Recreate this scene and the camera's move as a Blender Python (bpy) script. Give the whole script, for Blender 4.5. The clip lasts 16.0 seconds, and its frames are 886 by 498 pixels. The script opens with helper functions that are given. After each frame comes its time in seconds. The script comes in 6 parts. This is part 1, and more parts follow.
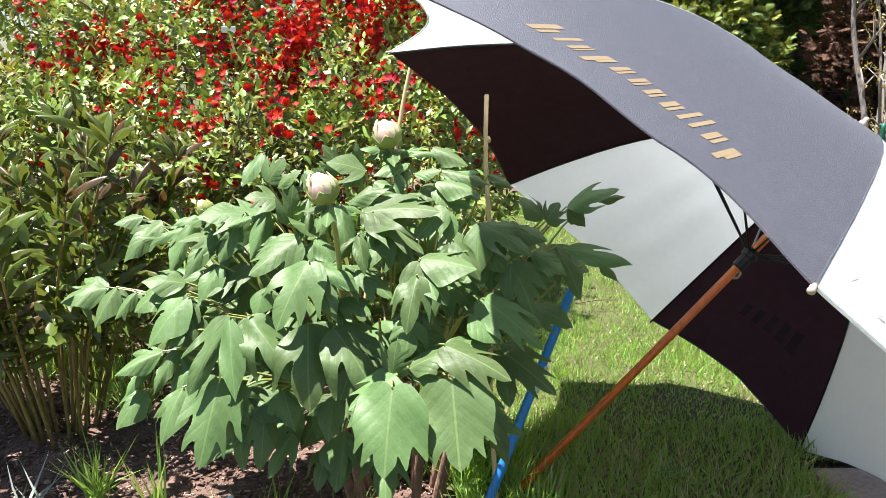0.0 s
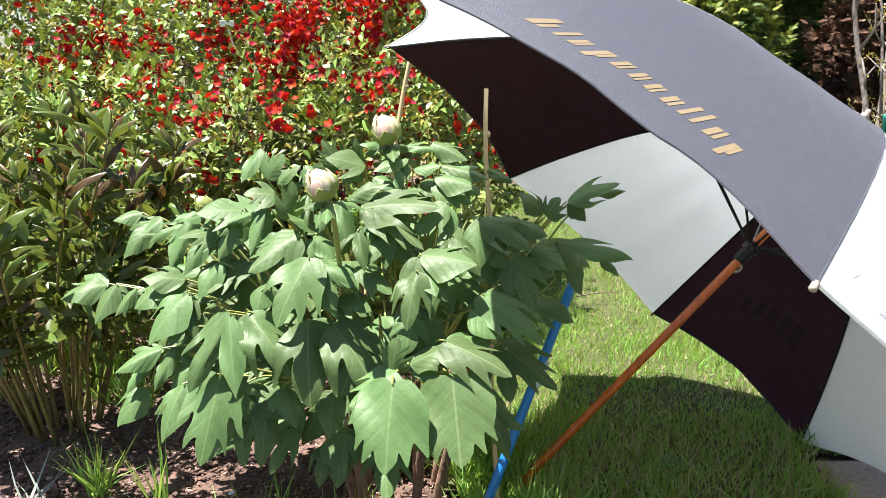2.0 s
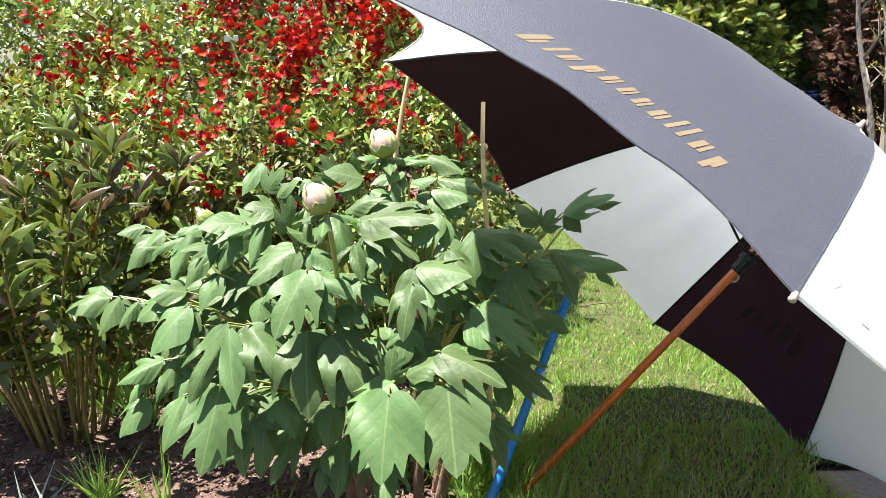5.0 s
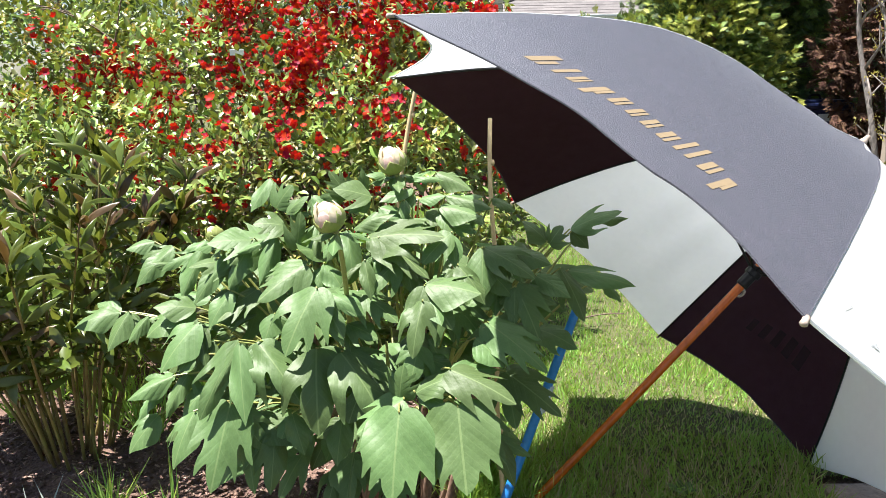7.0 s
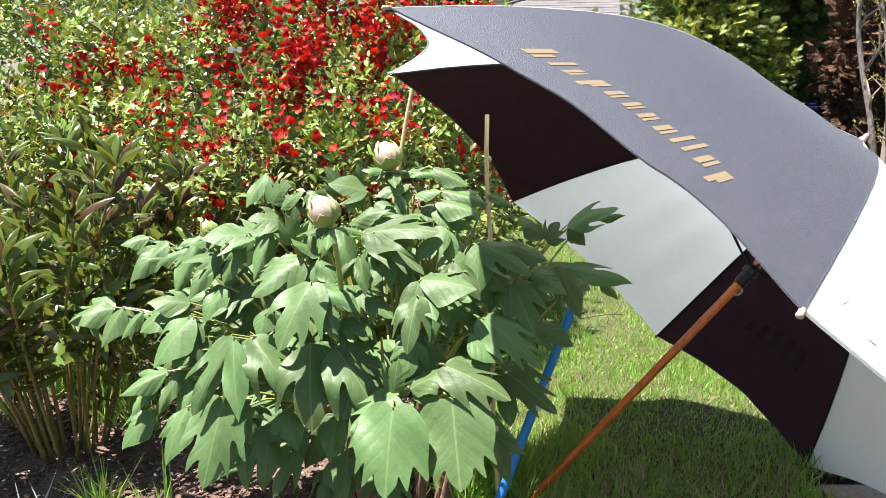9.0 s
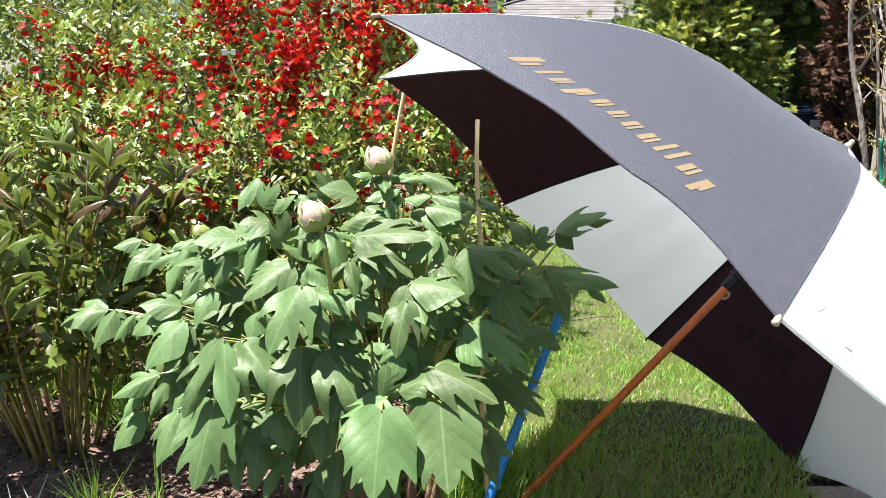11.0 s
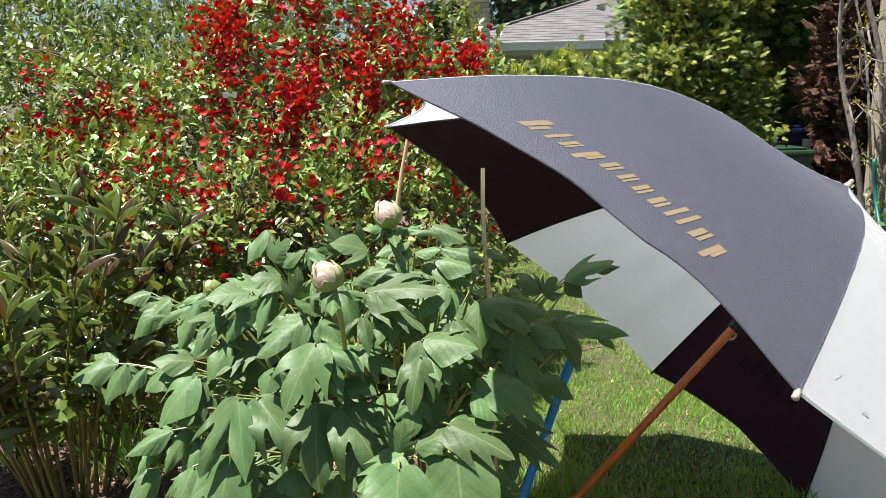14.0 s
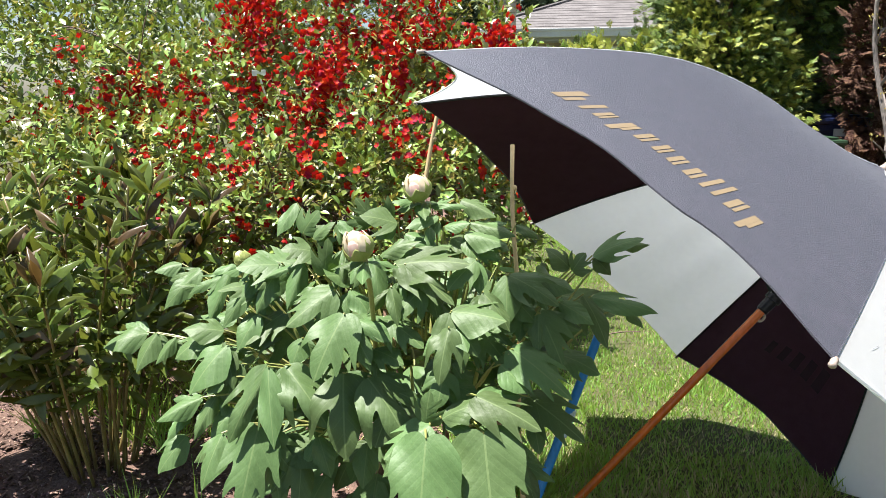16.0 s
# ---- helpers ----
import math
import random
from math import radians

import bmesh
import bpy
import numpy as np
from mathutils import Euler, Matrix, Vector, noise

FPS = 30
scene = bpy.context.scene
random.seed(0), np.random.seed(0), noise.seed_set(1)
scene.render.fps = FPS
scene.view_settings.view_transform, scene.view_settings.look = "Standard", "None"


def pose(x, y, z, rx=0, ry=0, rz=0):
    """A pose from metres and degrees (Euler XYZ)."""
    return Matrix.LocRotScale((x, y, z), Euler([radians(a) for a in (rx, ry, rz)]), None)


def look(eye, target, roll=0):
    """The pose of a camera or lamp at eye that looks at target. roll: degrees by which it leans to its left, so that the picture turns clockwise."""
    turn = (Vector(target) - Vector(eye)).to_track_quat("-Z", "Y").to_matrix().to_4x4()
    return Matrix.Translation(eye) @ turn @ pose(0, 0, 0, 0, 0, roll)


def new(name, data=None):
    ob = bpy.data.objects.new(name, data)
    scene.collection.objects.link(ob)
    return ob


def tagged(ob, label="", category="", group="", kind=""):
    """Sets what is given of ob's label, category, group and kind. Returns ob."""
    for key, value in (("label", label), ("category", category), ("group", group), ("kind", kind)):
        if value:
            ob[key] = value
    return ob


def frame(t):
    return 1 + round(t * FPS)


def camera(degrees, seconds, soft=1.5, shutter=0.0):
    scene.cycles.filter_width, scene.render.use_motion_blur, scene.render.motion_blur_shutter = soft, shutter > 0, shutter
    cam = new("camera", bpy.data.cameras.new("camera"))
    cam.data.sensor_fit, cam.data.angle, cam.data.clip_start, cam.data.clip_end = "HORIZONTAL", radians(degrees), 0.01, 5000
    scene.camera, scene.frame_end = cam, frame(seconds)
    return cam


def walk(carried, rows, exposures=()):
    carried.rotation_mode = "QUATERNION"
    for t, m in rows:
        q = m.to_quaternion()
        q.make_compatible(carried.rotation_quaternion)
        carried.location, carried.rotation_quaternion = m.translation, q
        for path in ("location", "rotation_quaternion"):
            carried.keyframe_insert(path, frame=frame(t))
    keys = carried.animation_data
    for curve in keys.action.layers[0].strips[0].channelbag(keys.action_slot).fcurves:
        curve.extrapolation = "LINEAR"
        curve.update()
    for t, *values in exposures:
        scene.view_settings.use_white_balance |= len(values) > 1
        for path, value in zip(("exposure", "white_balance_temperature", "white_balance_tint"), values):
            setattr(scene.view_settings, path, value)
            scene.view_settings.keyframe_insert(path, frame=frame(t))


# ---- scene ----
from mathutils.geometry import delaunay_2d_cdt
# camera: metres and degrees (right, ahead, up; yaw, pitch, roll) from its first stand
cam = camera(62.61, 16.0, soft=0.5)
EYE, TILT = 0.92, -14.0
ROWS = [
    (0.0, 0.0000, 0.0000, 0.0000, 0.00, -0.00, 0.00),
    (0.5, -0.0010, 0.0025, 0.0026, -0.06, -0.44, 0.10),
    (1.0, -0.0038, 0.0039, -0.0067, -0.08, -0.99, 0.09),
    (1.5, -0.0007, 0.0041, -0.0035, 0.03, -0.78, 0.16),
    (2.0, 0.0012, 0.0036, 0.0057, 0.06, -0.62, 0.28),
    (2.5, 0.0071, -0.0014, 0.0070, 0.08, -0.44, 0.37),
    (3.0, 0.0112, 0.0007, 0.0060, 0.19, -0.19, 0.29),
    (5.5, 0.0216, -0.0125, 0.0112, 0.77, 0.26, 0.59),
    (6.0, 0.0194, -0.0130, 0.0155, 0.78, 0.37, 0.58),
    (6.5, 0.0155, -0.0131, 0.0203, 0.77, 0.56, 0.68),
    (7.0, 0.0085, -0.0196, 0.0240, 0.79, 0.77, 0.68),
    (7.5, 0.0057, -0.0187, 0.0196, 0.83, 0.82, 0.53),
    (8.0, 0.0076, -0.0143, 0.0130, 0.76, 0.81, 0.45),
    (8.5, 0.0121, -0.0103, 0.0121, 0.79, 0.95, 0.40),
    (11.0, 0.0249, -0.0240, 0.0189, 0.38, 1.00, 0.23),
    (11.5, 0.0692, -0.0256, 0.0284, 0.34, 0.84, 0.39),
    (12.0, 0.1820, -0.0414, 0.0636, 0.34, 1.14, 1.28),
    (12.5, 0.2700, -0.0795, 0.0765, -1.36, 1.89, 1.83),
    (13.0, 0.2485, -0.0647, 0.0743, -2.37, 1.75, 2.20),
    (13.5, 0.1002, -0.0295, 0.0780, -3.12, 1.89, 1.89),
    (14.0, 0.0001, -0.0399, 0.0770, 0.05, 2.48, 1.54),
    (14.5, -0.0116, -0.0450, 0.0748, 0.78, 2.80, 1.33),
    (15.0, -0.0081, -0.0431, 0.0743, 0.48, 3.08, 0.99),
    (15.5, -0.0067, -0.0441, 0.0654, 1.26, 2.92, 0.78),
    (16.0, -0.0143, -0.0423, 0.0521, 1.66, 1.57, 0.43),
]
walk(cam, [(t, pose(0, 0, EYE, TILT) @ pose(x, y, z, 90 + pitch, roll, yaw)) for t, x, y, z, yaw, pitch, roll in ROWS],
     exposures=((0.0, 1.66, 6400, 11.5), (11.2, 1.66, 6400, 11.5), (12.2, 1.36, 6300, 10.0), (13.4, 1.06, 6300, 9.5), (14.5, 1.32, 6400, 11.0), (16.0, 1.44, 6400, 11.5)))

# ---- light ----
SUN_TO = Vector((-0.285, 0.02, 1.0)).normalized()
world = bpy.data.worlds.new("sky")
scene.world = world
world.use_nodes = True
wn = world.node_tree
sky = wn.nodes.new("ShaderNodeTexSky")
sky.sky_type, sky.sun_disc = "NISHITA", False
sky.sun_elevation = math.asin(SUN_TO.z)
sky.sun_rotation = math.atan2(SUN_TO.x, SUN_TO.y)
wn.nodes["Background"].inputs[1].default_value = 0.05
wn.links.new(sky.outputs[0], wn.nodes["Background"].inputs[0])
sun = new("sun", bpy.data.lights.new("sun", "SUN"))
sun.data.energy, sun.data.angle, sun.data.color = 5.0, radians(0.53), (1.0, 0.96, 0.9)
sun.matrix_world = look(SUN_TO * 30, (0, 0, 0))


# ---- materials ----
def material(name, color, rough=0.6, metal=0.0, var=0.25, scale=8.0, bump=0.0, bump_scale=60.0, dark=None, spec=0.5, island=0.0,
             through_light=0.0, through_color=None, coords="Object", stretch=(1, 1, 1), sheen=0.0, tint=None):
    """A procedural surface: base colour varied at two scales, fine relief, and for leaves and cloth some light let through."""
    m = bpy.data.materials.new(name)
    m.use_nodes = True
    nt = m.node_tree
    N, L = nt.nodes, nt.links
    bsdf = N["Principled BSDF"]
    bsdf.inputs["Roughness"].default_value = rough
    bsdf.inputs["Metallic"].default_value = metal
    bsdf.inputs["Specular IOR Level"].default_value = spec
    if tint:
        bsdf.inputs["Specular Tint"].default_value = (*tint, 1)
        bsdf.inputs["Sheen Tint"].default_value = (*tint, 1)
    if sheen:
        bsdf.inputs["Sheen Weight"].default_value = sheen
    tc = N.new("ShaderNodeTexCoord")
    mp = N.new("ShaderNodeMapping")
    mp.inputs["Scale"].default_value = stretch
    L.new(tc.outputs[coords], mp.inputs[0])
    big = N.new("ShaderNodeTexNoise")
    big.inputs["Scale"].default_value, big.inputs["Detail"].default_value = scale, 3
    fine = N.new("ShaderNodeTexNoise")
    fine.inputs["Scale"].default_value, fine.inputs["Detail"].default_value = scale * 9, 4
    L.new(mp.outputs[0], big.inputs[0])
    L.new(mp.outputs[0], fine.inputs[0])
    add = N.new("ShaderNodeMath")
    add.operation = "ADD"
    L.new(big.outputs[0], add.inputs[0])
    L.new(fine.outputs[0], add.inputs[1])
    span = N.new("ShaderNodeMapRange")
    span.inputs[1].default_value, span.inputs[2].default_value = 0.65, 1.35
    L.new(add.outputs[0], span.inputs[0])
    ramp = N.new("ShaderNodeMix")
    ramp.data_type = "RGBA"
    lo = dark if dark else tuple(c * (1 - var) for c in color)
    hi = color if dark else tuple(min(1.0, c * (1 + var)) for c in color)
    ramp.inputs[6].default_value, ramp.inputs[7].default_value = (*lo, 1), (*hi, 1)
    L.new(span.outputs[0], ramp.inputs[0])
    out_color = ramp.outputs[2]
    if island:
        geo = N.new("ShaderNodeNewGeometry")
        info = N.new("ShaderNodeObjectInfo")
        mixr = N.new("ShaderNodeMath")
        mixr.operation = "ADD"
        L.new(geo.outputs["Random Per Island"], mixr.inputs[0])
        L.new(info.outputs["Random"], mixr.inputs[1])
        fr = N.new("ShaderNodeMath")
        fr.operation = "FRACT"
        L.new(mixr.outputs[0], fr.inputs[0])
        vr = N.new("ShaderNodeMapRange")
        vr.inputs[3].default_value, vr.inputs[4].default_value = 1 - island, 1 + island
        L.new(fr.outputs[0], vr.inputs[0])
        hr = N.new("ShaderNodeMapRange")
        hr.inputs[3].default_value, hr.inputs[4].default_value = 0.5 - island * 0.06, 0.5 + island * 0.05
        L.new(fr.outputs[0], hr.inputs[0])
        hsv = N.new("ShaderNodeHueSaturation")
        L.new(out_color, hsv.inputs["Color"])
        L.new(vr.outputs[0], hsv.inputs["Value"])
        L.new(hr.outputs[0], hsv.inputs["Hue"])
        out_color = hsv.outputs[0]
    L.new(out_color, bsdf.inputs["Base Color"])
    if bump:
        bt = N.new("ShaderNodeTexNoise")
        bt.inputs["Scale"].default_value, bt.inputs["Detail"].default_value = bump_scale, 5
        L.new(mp.outputs[0], bt.inputs[0])
        bn = N.new("ShaderNodeBump")
        bn.inputs["Strength"].default_value, bn.inputs["Distance"].default_value = bump, 0.02
        L.new(bt.outputs[0], bn.inputs["Height"])
        L.new(bn.outputs[0], bsdf.inputs["Normal"])
    if through_light:
        tr = N.new("ShaderNodeBsdfTranslucent")
        if through_color:
            tr.inputs[0].default_value = (*through_color, 1)
        else:
            L.new(out_color, tr.inputs[0])
        mx = N.new("ShaderNodeMixShader")
        mx.inputs[0].default_value = through_light
        L.new(bsdf.outputs[0], mx.inputs[1])
        L.new(tr.outputs[0], mx.inputs[2])
        L.new(mx.outputs[0], N["Material Output"].inputs[0])
    return m


M_SOIL = material("soil", (0.225, 0.138, 0.102), 0.95, var=0.5, scale=14, bump=0.9, bump_scale=90, dark=(0.07, 0.042, 0.032))
M_LAWN_SOIL = material("lawn_soil", (0.095, 0.105, 0.032), 0.95, var=0.4, scale=10, bump=0.6, dark=(0.050, 0.046, 0.020))
M_CHIP = material("bark_chip", (0.30, 0.19, 0.15), 0.85, var=0.4, scale=30, island=0.5, bump=0.3)
# dark chip colour that holds the shade of the bed's plants
M_SHADECHIP = material("dark_mulch", (0.080, 0.046, 0.037), 0.9, var=0.4, scale=30, island=0.5, bump=0.3)
M_PALECHIP = material("pale_chip", (0.24, 0.17, 0.115), 0.85, var=0.3, scale=30, island=0.4)
M_GRASS = material("grass_blade", (0.225, 0.40, 0.085), 0.5, var=0.2, scale=3, island=0.45, through_light=0.4, through_color=(0.42, 0.58, 0.09))
M_DRY = material("dry_grass", (0.50, 0.42, 0.24), 0.8, var=0.2, scale=5, island=0.3, through_light=0.2)
M_PEONY_STEM = material("green_stem", (0.30, 0.37, 0.10), 0.5, var=0.3, scale=20, dark=(0.27, 0.24, 0.08))
M_WOODSTEM = material("woody_stem", (0.24, 0.15, 0.10), 0.85, var=0.4, scale=40, bump=0.6, bump_scale=120, stretch=(1, 1, 0.2))
M_PETAL = material("bud_petal", (0.82, 0.76, 0.55), 0.55, var=0.08, scale=25, dark=(0.78, 0.64, 0.46), through_light=0.25)
M_SEPAL = material("bud_sepal", (0.27, 0.36, 0.085), 0.5, var=0.2, scale=30, through_light=0.2, dark=(0.38, 0.40, 0.13))
M_LILY = material("glossy_dark_leaf", (0.092, 0.126, 0.024), 0.22, var=0.25, scale=6, island=0.45, spec=0.5, through_light=0.25, through_color=(0.24, 0.28, 0.04))
M_LILY_RED = material("bronze_leaf", (0.100, 0.066, 0.026), 0.36, var=0.3, scale=8, island=0.3, through_light=0.15, through_color=(0.26, 0.15, 0.04))
M_LILY_STEM = material("olive_stem", (0.27, 0.27, 0.07), 0.5, var=0.4, scale=5, dark=(0.13, 0.055, 0.03))
M_QUINCE = material("shrub_leaf", (0.182, 0.248, 0.056), 0.31, var=0.2, scale=4, island=0.65, spec=0.6, through_light=0.10, through_color=(0.42, 0.46, 0.04))
M_QUINCE_Y = material("young_leaf", (0.36, 0.33, 0.08), 0.4, var=0.2, scale=4, island=0.5, through_light=0.2, through_color=(0.6, 0.42, 0.08))
M_RED = material("red_petal", (0.40, 0.011, 0.007), 0.6, var=0.2, scale=20, island=0.4, spec=0.2, through_light=0.25, through_color=(0.66, 0.018, 0.008))
M_TWIG = material("twig", (0.16, 0.11, 0.085), 0.85, var=0.4, scale=30, bump=0.4)
M_GREYBARK = material("grey_bark", (0.25, 0.22, 0.20), 0.9, var=0.35, scale=18, bump=0.6, bump_scale=80, stretch=(1, 1, 0.3))
M_BAMBOO = material("bamboo", (0.60, 0.45, 0.24), 0.5, var=0.2, scale=15, stretch=(1, 1, 0.15), bump=0.15)
M_BLUE = material("blue_paint", (0.02, 0.20, 0.58), 0.42, var=0.15, scale=14, bump=0.1)
M_TAPE = material("grey_tape", (0.42, 0.50, 0.55), 0.35, var=0.2, scale=40)
M_SHAFT = material("varnished_wood", (0.52, 0.118, 0.014), 0.17, var=0.3, scale=12, stretch=(1, 1, 0.06), spec=0.6)
M_BLACKCLOTH = material("black_nylon", (0.015, 0.010, 0.015), 0.54, var=0.75, scale=60, bump=0.30, bump_scale=600, spec=1.0, sheen=0.33, tint=(0.75, 0.82, 0.95),
                        through_light=0.08, through_color=(0.055, 0.007, 0.020))
# for added inner sheets: inside shade and reddish sun glow put into colour
M_INSIDE_TONE = material("inside_tone", (0.056, 0.026, 0.038), 0.85, var=0.3, scale=40, bump=0.1, bump_scale=900, spec=0.15, through_light=0.25, through_color=(0.30, 0.07, 0.12))
M_WHITECLOTH = material("white_nylon", (0.87, 0.87, 0.86), 0.5, var=0.04, scale=6, bump=0.05, bump_scale=500, through_light=0.37, through_color=(0.76, 0.81, 0.85))
M_GOLD = material("gold_print", (0.21, 0.158, 0.090), 0.5, var=0.12, scale=120)
M_GHOST = material("show_through_print", (0.030, 0.014, 0.020), 0.8, var=0.1, spec=0.15)
M_STEELBLACK = material("black_metal", (0.02, 0.02, 0.022), 0.35, metal=0.6, var=0.2)
M_CREAM = material("cream_plastic", (0.50, 0.43, 0.36), 0.45, var=0.12, scale=60, dark=(0.30, 0.22, 0.18))
# darker copy of cedar_spray: shade of inner and shaded foliage put into colour
M_CEDAR_SHADE = material("cedar_spray_shade", (0.072, 0.125, 0.030), 0.6, var=0.3, scale=2, island=0.5, through_light=0.16, through_color=(0.08, 0.11, 0.02))
M_CEDAR = material("cedar_spray", (0.18, 0.26, 0.05), 0.6, var=0.25, scale=2, island=0.5, through_light=0.2, through_color=(0.22, 0.30, 0.04))
M_CEDAR_Y = material("cedar_tip", (0.42, 0.46, 0.09), 0.6, var=0.2, scale=2, island=0.4, through_light=0.25, through_color=(0.46, 0.5, 0.08))
M_DEADCEDAR = material("dead_cedar", (0.095, 0.044, 0.024), 0.9, var=0.4, scale=3, island=0.4)
M_PINE = material("pine_needles", (0.10, 0.14, 0.06), 0.7, var=0.3, scale=1, island=0.4)
M_SHINGLE = material("grey_shingle", (0.150, 0.138, 0.134), 0.9, var=0.25, scale=3, bump=0.4, bump_scale=40, island=0.13)
M_GUTTER = material("white_gutter", (0.72, 0.76, 0.76), 0.4, var=0.08, scale=2)
M_SOFFIT = material("soffit", (0.42, 0.44, 0.46), 0.6, var=0.1)
M_BRICK = material("buff_brick", (0.56, 0.48, 0.40), 0.9, var=0.2, scale=6, island=0.18, bump=0.3, bump_scale=60)
M_MORTAR = material("mortar", (0.44, 0.39, 0.33), 0.95, var=0.15, scale=20)
M_BEIGE = material("beige_brick", (0.35, 0.30, 0.235), 0.9, var=0.1, scale=5, island=0.07, bump=0.3, bump_scale=60)
M_CLAY = material("clay_pot", (0.52, 0.22, 0.13), 0.8, var=0.2)
M_BIN = material("green_bin_plastic", (0.019, 0.052, 0.025), 0.42, var=0.2, scale=9, spec=0.5)
M_BINBLUE = material("blue_bin_plastic", (0.006, 0.012, 0.05), 0.42, var=0.2, scale=9)
M_LABEL = material("pale_label", (0.62, 0.64, 0.60), 0.6, var=0.1)
M_HOSE = material("green_hose", (0.007, 0.165, 0.12), 0.38, var=0.2, scale=18, spec=0.5)
M_STONE = material("grey_stone", (0.30, 0.23, 0.18), 0.9, var=0.3, scale=9, bump=0.7, bump_scale=40)
M_TAN = material("tan_ceramic", (0.34, 0.26, 0.18), 0.7, var=0.25, scale=14, bump=0.2)
M_WHITE = material("white_plastic", (0.78, 0.79, 0.78), 0.4, var=0.06, scale=12)
M_WINDOW = material("window_glass", (0.16, 0.22, 0.25), 0.08, var=0.1, scale=2, spec=0.8)
M_ROSE = material("rose_leaf", (0.075, 0.12, 0.035), 0.45, var=0.2, scale=6, island=0.4, through_light=0.2, through_color=(0.22, 0.28, 0.05))
M_STRAP = material("dark_strap_leaf", (0.050, 0.085, 0.026), 0.45, var=0.25, scale=6, island=0.4, through_light=0.18, through_color=(0.14, 0.22, 0.04))
M_WALLJOINT = material("beige_mortar", (0.36, 0.31, 0.245), 0.95, var=0.1, scale=12)
M_ROSE_RED = material("new_rose_leaf", (0.34, 0.10, 0.05), 0.4, var=0.2, scale=6, island=0.4, through_light=0.3, through_color=(0.62, 0.16, 0.05))
M_GREYPLANT = material("silver_leaf", (0.30, 0.35, 0.30), 0.7, var=0.2, scale=9, island=0.3, through_light=0.2)
M_DARKLEAF = material("far_leaf", (0.062, 0.092, 0.023), 0.5, var=0.3, scale=2, island=0.5, through_light=0.25, through_color=(0.24, 0.32, 0.04))


# ---- building helpers ----
def mesh_object(name, bm, mat, smooth=False):
    me = bpy.data.meshes.new(name)
    bm.normal_update()
    bm.to_mesh(me)
    bm.free()
    if smooth:
        me.polygons.foreach_set("use_smooth", [True] * len(me.polygons))
    me.materials.append(mat)
    return new(name, me)


def part(name, bm, mat, parent, label="", smooth=False):
    ob = mesh_object(name, bm, mat, smooth)
    ob.parent = parent
    ob.matrix_parent_inverse = parent.matrix_world.inverted()
    return tagged(ob, label)


def thing(name, label, category, group="", at=(0, 0, 0)):
    ob = new(name)
    ob.empty_display_size = 0.05
    ob.location = at
    ob.matrix_world = Matrix.Translation(at)
    return tagged(ob, label, category, group)


def shared(name, me, parent, m):
    """One more object on an existing mesh, as a part of parent."""
    ob = new(name, me)
    ob.parent = parent
    ob.matrix_parent_inverse = parent.matrix_world.inverted()
    ob.matrix_basis = m
    return ob


def tube(bm, pts, radii, sides=8, closed=True):
    """A round tube of changing radius along the points."""
    pts = [Vector(p) for p in pts]
    rings = []
    prev = None
    for i, p in enumerate(pts):
        d = (pts[min(i + 1, len(pts) - 1)] - pts[max(i - 1, 0)]).normalized()
        if prev is None:
            side = d.orthogonal().normalized()
        else:
            side = (prev - prev.dot(d) * d)
            side = side.normalized() if side.length > 1e-6 else d.orthogonal().normalized()
        prev = side
        up = d.cross(side)
        r = radii[i] if hasattr(radii, "__len__") else radii
        rings.append([bm.verts.new(p + r * (math.cos(2 * math.pi * k / sides) * side + math.sin(2 * math.pi * k / sides) * up)) for k in range(sides)])
    for a, b in zip(rings, rings[1:]):
        for k in range(sides):
            bm.faces.new((a[k], a[(k + 1) % sides], b[(k + 1) % sides], b[k]))
    if closed:
        bm.faces.new(rings[0][::-1])
        bm.faces.new(rings[-1])
    return bm


def tube_bm(pts, radii, sides=8):
    return tube(bmesh.new(), pts, radii, sides)


def box(bm, lo, hi, bevel=0.0):
    lo, hi = Vector(lo), Vector(hi)
    r = bmesh.ops.create_cube(bm, size=1, matrix=Matrix.Translation((lo + hi) / 2) @ Matrix.Diagonal((*(hi - lo), 1)))
    if bevel:
        es = {e for v in r["verts"] for e in v.link_edges}
        bmesh.ops.bevel(bm, geom=list(es), offset=bevel, segments=2, affect="EDGES", profile=0.6)
    return bm


def box_bm(lo, hi, bevel=0.0):
    return box(bmesh.new(), lo, hi, bevel)


def curve_pts(ctrl, n=12):
    """A smooth line through the control points."""
    P = [Vector(p) for p in ctrl]
    P = [2 * P[0] - P[1]] + P + [2 * P[-1] - P[-2]]
    out = []
    for i in range(1, len(P) - 2):
        for k in range(n):
            t = k / n
            a, b, c, d = P[i - 1:i + 3]
            out.append(0.5 * ((2 * b) + (c - a) * t + (2 * a - 5 * b + 4 * c - d) * t * t + (3 * b - a - 3 * c + d) * t ** 3))
    out.append(P[-2])
    return out


